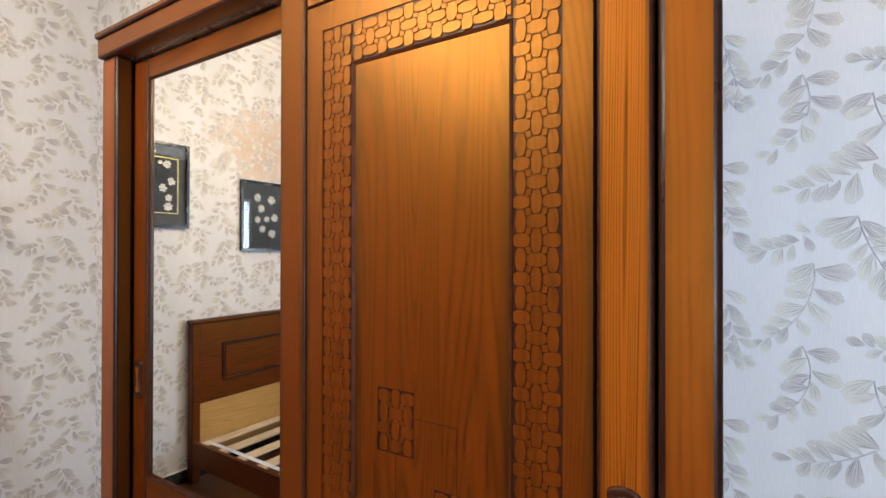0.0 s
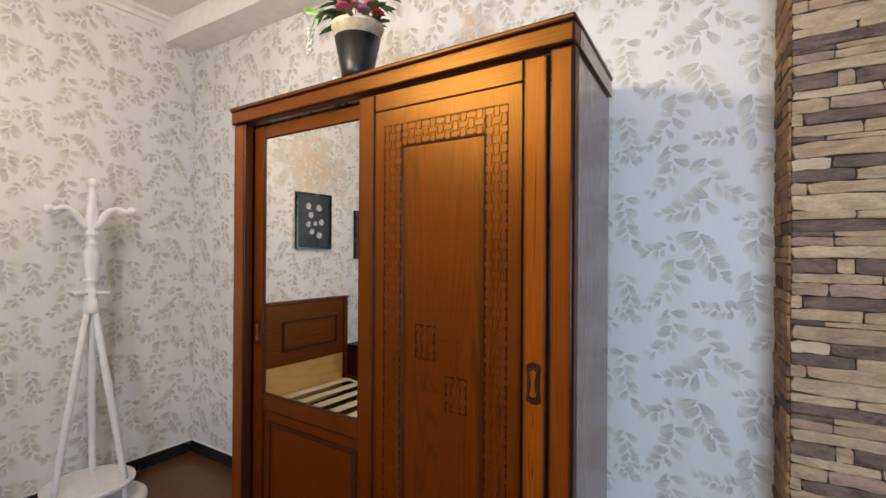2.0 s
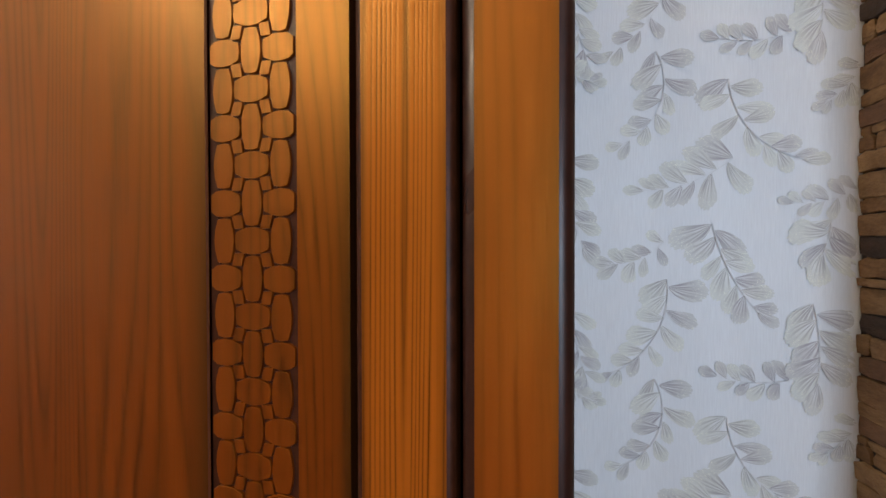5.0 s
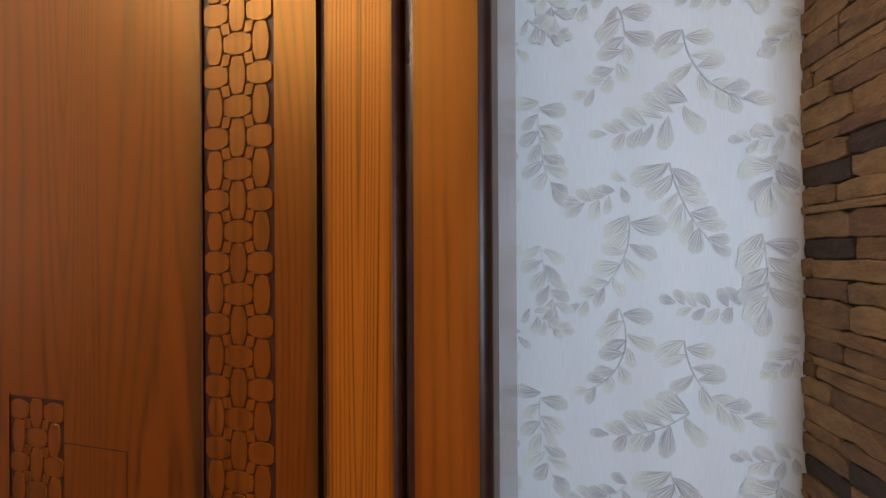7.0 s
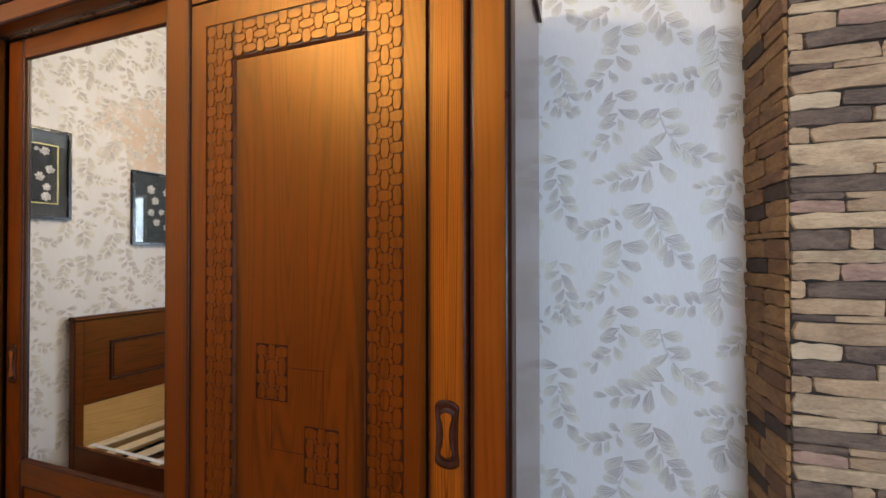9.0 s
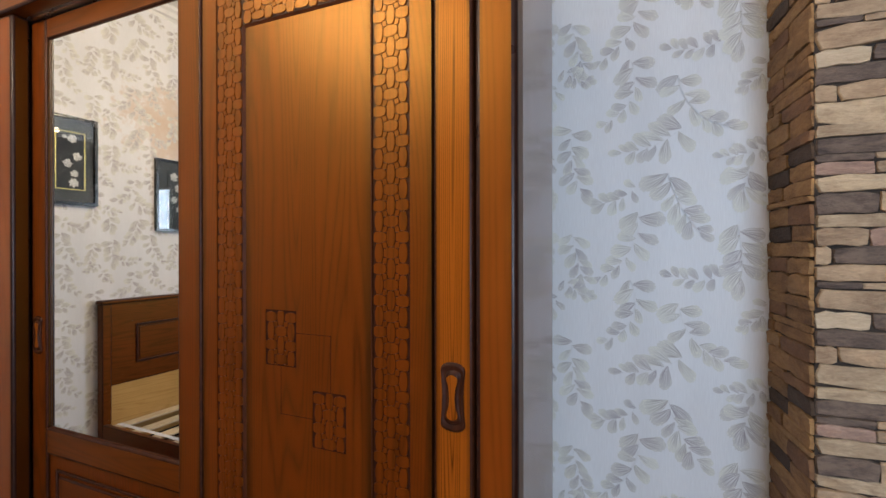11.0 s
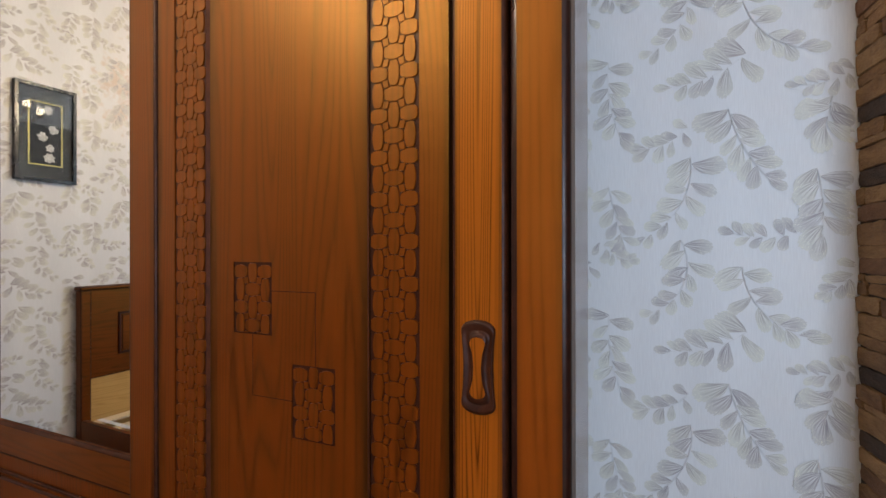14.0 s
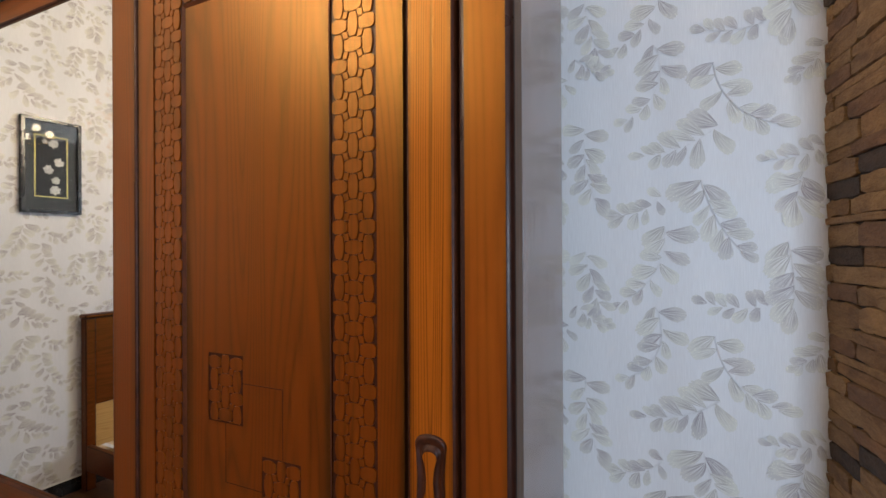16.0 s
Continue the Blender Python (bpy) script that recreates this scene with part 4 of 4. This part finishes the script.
picture(-0.245, 0.040, 1.637, 2.168, ((0.55, 0.12, 0.028), (0.72, 0.42, 0.028), (0.40, 0.55, 0.028), (0.62, 0.72, 0.024), (0.60, 0.88, 0.030), (0.30, 0.10, 0.014)), 1, True)
picture(-1.018, -0.620, 1.497, 2.010, ((0.22, 0.10, 0.034), (0.75, 0.13, 0.036), (0.35, 0.33, 0.032), (0.22, 0.58, 0.028), (0.58, 0.56, 0.026), (0.88, 0.52, 0.034), (0.40, 0.78, 0.030), (0.78, 0.88, 0.036)), 2, False)
picture(-1.723, -1.328, 1.403, 1.890, ((0.25, 0.15, 0.032), (0.70, 0.22, 0.034), (0.45, 0.50, 0.032), (0.30, 0.80, 0.030), (0.75, 0.75, 0.034)), 3, False)


# ---- chandelier ----
lx, ly, lz = LAMP_AT
chandelier = thing("chandelier", (lx, ly, CEIL), "brass chandelier with six glowing bulbs hanging from the ceiling", "chandelier")
part("canopy", lathe(bmesh.new(), [(0.065, -0.001), (0.06, -0.02), (0.03, -0.04), (0.012, -0.05)], (lx, ly, CEIL), 20), BRASS, chandelier, "", True)
part("rod", tube(bmesh.new(), [(lx, ly, CEIL - 0.045), (lx, ly, lz - 0.05)], 0.009, 10), BRASS, chandelier)
part("hub", lathe(bmesh.new(), [(0.012, -0.14), (0.04, -0.12), (0.055, -0.09), (0.03, -0.05), (0.015, 0.02)], (lx, ly, lz), 20), BRASS, chandelier, "", True)
for _k in range(6):
    _a = 2 * math.pi * _k / 6 + 0.3
    _w = Vector((math.cos(_a), math.sin(_a), 0))
    _pts = [Vector((lx, ly, lz - 0.08)) + _w * (0.03 + 0.23 * t) + Vector((0, 0, -0.05 * math.sin(t * math.pi) + 0.03 * t)) for t in [j / 10 for j in range(11)]]
    _arm = part("arm", tube(bmesh.new(), _pts, 0.007, 8), BRASS, chandelier, "", True)
    part("cup", lathe(bmesh.new(), [(0.012, -0.005), (0.030, 0.008), (0.026, 0.016)], _pts[-1], 14), BRASS, _arm, "", True)
    part("bulb", ball(bmesh.new(), _pts[-1] + Vector((0, 0, 0.047)), 0.030, 12), BULB, _arm, "glowing warm bulb", True)


# ---- floor planks ----
floor = tagged(boxpart("floor", (WEST - 0.18, EAST + 0.18, SOUTH - 0.18, NORTH + 0.18, -0.12, -0.010), GAP), "dark brown laminate plank floor", "floor", **S)
PW, PL = 0.192, 1.21
_me = mesh_of("plank", box(bmesh.new(), 0.0006, PL - 0.0006, 0.0006, PW - 0.0006, -0.010, 0.0), FLOOR_WOOD)
_r = 0
_y = SOUTH
while _y < NORTH - 0.01:
    _x = WEST - (_r % 3) * PL / 3
    while _x < EAST:
        _x0, _x1, _y1 = max(_x, WEST), min(_x + PL, EAST), min(_y + PW, NORTH)
        if _x1 - _x0 > 0.02 and _y1 - _y > 0.01:
            _ob = new("plank", _me)
            _ob.parent = floor
            _ob.location, _ob.scale = (_x0, _y, 0), ((_x1 - _x0) / PL, (_y1 - _y) / PW, 1)
        _x += PL
    _y += PW
    _r += 1

# ---- stone-clad pier ----
PIER_X, PIER_Y = 0.620, 0.998
_bm = box(bmesh.new(), 0.600, EAST, PIER_Y, NORTH, 0, CEIL)
for _v in _bm.verts:
    if _v.co.x < 1 and _v.co.y < 1.1:
        _v.co.x = PIER_X
pier = tagged(part("wall_pier", _bm, MORTAR), "wall pier clad in thin stacked beige and slate stone", "wall", **S)
# courses of one repeat: height in mm, then stones as length in mm and tone
COURSES = ["37:91w,180d,150d,109t", "36:145d,170c,215c", "37:36t,255t,120p,119c", "49:224c,190t,116c", "26:147c,240c,143t", "35:217d,175p,138t", "16:97d,210t,223c",
           "28:97p,220t,213t", "36:250c,120c,160p", "46:104d,38t,106d,170c,112t", "27:200c,190t,140p", "40:86t,132p,40d,150t,122d", "38:26t,260d,130d,114c",
           "36:160t,220t,150c", "15:77d,230t,223c", "48:270t,140c,120p"]


def stone_shape(seed):
    """A unit slab, 1 wide and 1 high, with a worn uneven outline; its face bows outward."""
    rng = random.Random(seed)
    n, out = 5, []
    for a, b_, c, d in ((0, 0, 1, 0), (1, 0, 1, 1), (1, 1, 0, 1), (0, 1, 0, 0)):
        for k in range(n if a != c else 2):
            t = k / (n if a != c else 2)
            p, q = a + (c - a) * t, b_ + (d - b_) * t
            p, q = p + (0.5 - p) * 0.006, q + (0.5 - q) * rng.uniform(-0.10, 0.16)
            if k == 0:
                p, q = p + (0.5 - p) * rng.uniform(-0.01, 0.07), q + (0.5 - q) * rng.uniform(-0.05, 0.34)
            out.append((p, q))
    verts, faces = [], []
    for sink, s in ((0.0, 1.0), (0.7, 0.99), (1.0, 0.93)):
        for p, q in out:
            wob = rng.uniform(-0.15, 0.15) if sink == 1.0 else 0
            verts.append((0.5 + (p - 0.5) * (s if sink < 1 else 0.975), sink + wob, 0.5 + (q - 0.5) * s))
    m = len(out)
    for r in range(2):
        for k in range(m):
            faces.append((r * m + k, r * m + (k + 1) % m, (r + 1) * m + (k + 1) % m, (r + 1) * m + k))
    verts.append((0.5, 1.15, 0.5))
    for k in range(m):
        faces.append((2 * m + k, 2 * m + (k + 1) % m, len(verts) - 1))
    return verts, faces


SHAPES = [stone_shape(40 + k) for k in range(8)]
STONE_MESH = {}
for _k, (_v, _f) in enumerate(SHAPES):
    for _tone, _mm in STONES.items():
        _me = bpy.data.meshes.new("stone")
        _me.from_pydata(_v, [], _f)
        _me.materials.append(_mm)
        _me.update()
        STONE_MESH[_k, _tone] = _me
REST = {tone: ([], []) for tone in STONES}
_count = [0]


def lay_stones(width, at, right, out, near, offset_mm, top_shift, brown=False):
    """Courses from the ceiling down over a face that starts at a corner and runs along right."""
    rng = random.Random(int(width * 1000) + 3)
    turn = Matrix((right, out, (0, 0, 1))).transposed().to_4x4()
    z, row = CEIL - top_shift + 0.55, 0
    while z > 0.0:
        text = COURSES[row % len(COURSES)]
        h, stones = float(text.split(":")[0]) * 0.00096, text.split(":")[1].split(",")
        u, k = -offset_mm / 1000, 0
        while u < width:
            w, tone = float(stones[k % len(stones)][:-1]) / 1000, stones[k % len(stones)][-1]
            # brown picks the copies that carry the side's shade in their colour
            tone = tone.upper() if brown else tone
            k += 1
            a, b_ = max(u, 0.0), min(u + w, width)
            u += w
            za, zb = max(z - h, 0.0), min(z, CEIL)
            if b_ - a < 0.012 or zb - za < 0.008:
                continue
            shape, proud = rng.randrange(8), rng.uniform(0.0030, 0.0095)
            m = Matrix.Translation(Vector(at) + Vector(right) * a + Vector((0, 0, za))) @ turn @ Matrix.Diagonal((b_ - a, proud, zb - za, 1))
            if near(a, za) and _count[0] < (300 if brown else 170):
                _count[0] += 1
                ob = new("stone", STONE_MESH[shape, tone])
                ob.parent = pier
                ob.matrix_basis = m
            else:
                vv, ff = REST[tone]
                base = len(vv)
                vv += [tuple(m @ Vector(p)) for p in SHAPES[shape][0]]
                ff += [tuple(base + i for i in f) for f in SHAPES[shape][1]]
        z -= h
        row += 1


lay_stones(EAST - PIER_X, (PIER_X, PIER_Y, 0), (1, 0, 0), (0, -1, 0), lambda a, z: a < 0.52 and 0.85 < z < 2.25, 0, 0.297)
_s = Vector((PIER_X - 0.600, PIER_Y - NORTH, 0))
# side return, laid with the shade-coloured stones
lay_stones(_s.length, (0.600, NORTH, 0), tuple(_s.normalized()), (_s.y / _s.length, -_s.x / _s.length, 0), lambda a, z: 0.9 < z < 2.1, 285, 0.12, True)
for _tone, (_v, _f) in REST.items():
    _me = bpy.data.meshes.new("stones")
    _me.from_pydata(_v, [], _f)
    _me.materials.append(STONES[_tone])
    _ob = new("stones", _me)
    _ob.parent = pier
    tagged(_ob, kind="stuff")
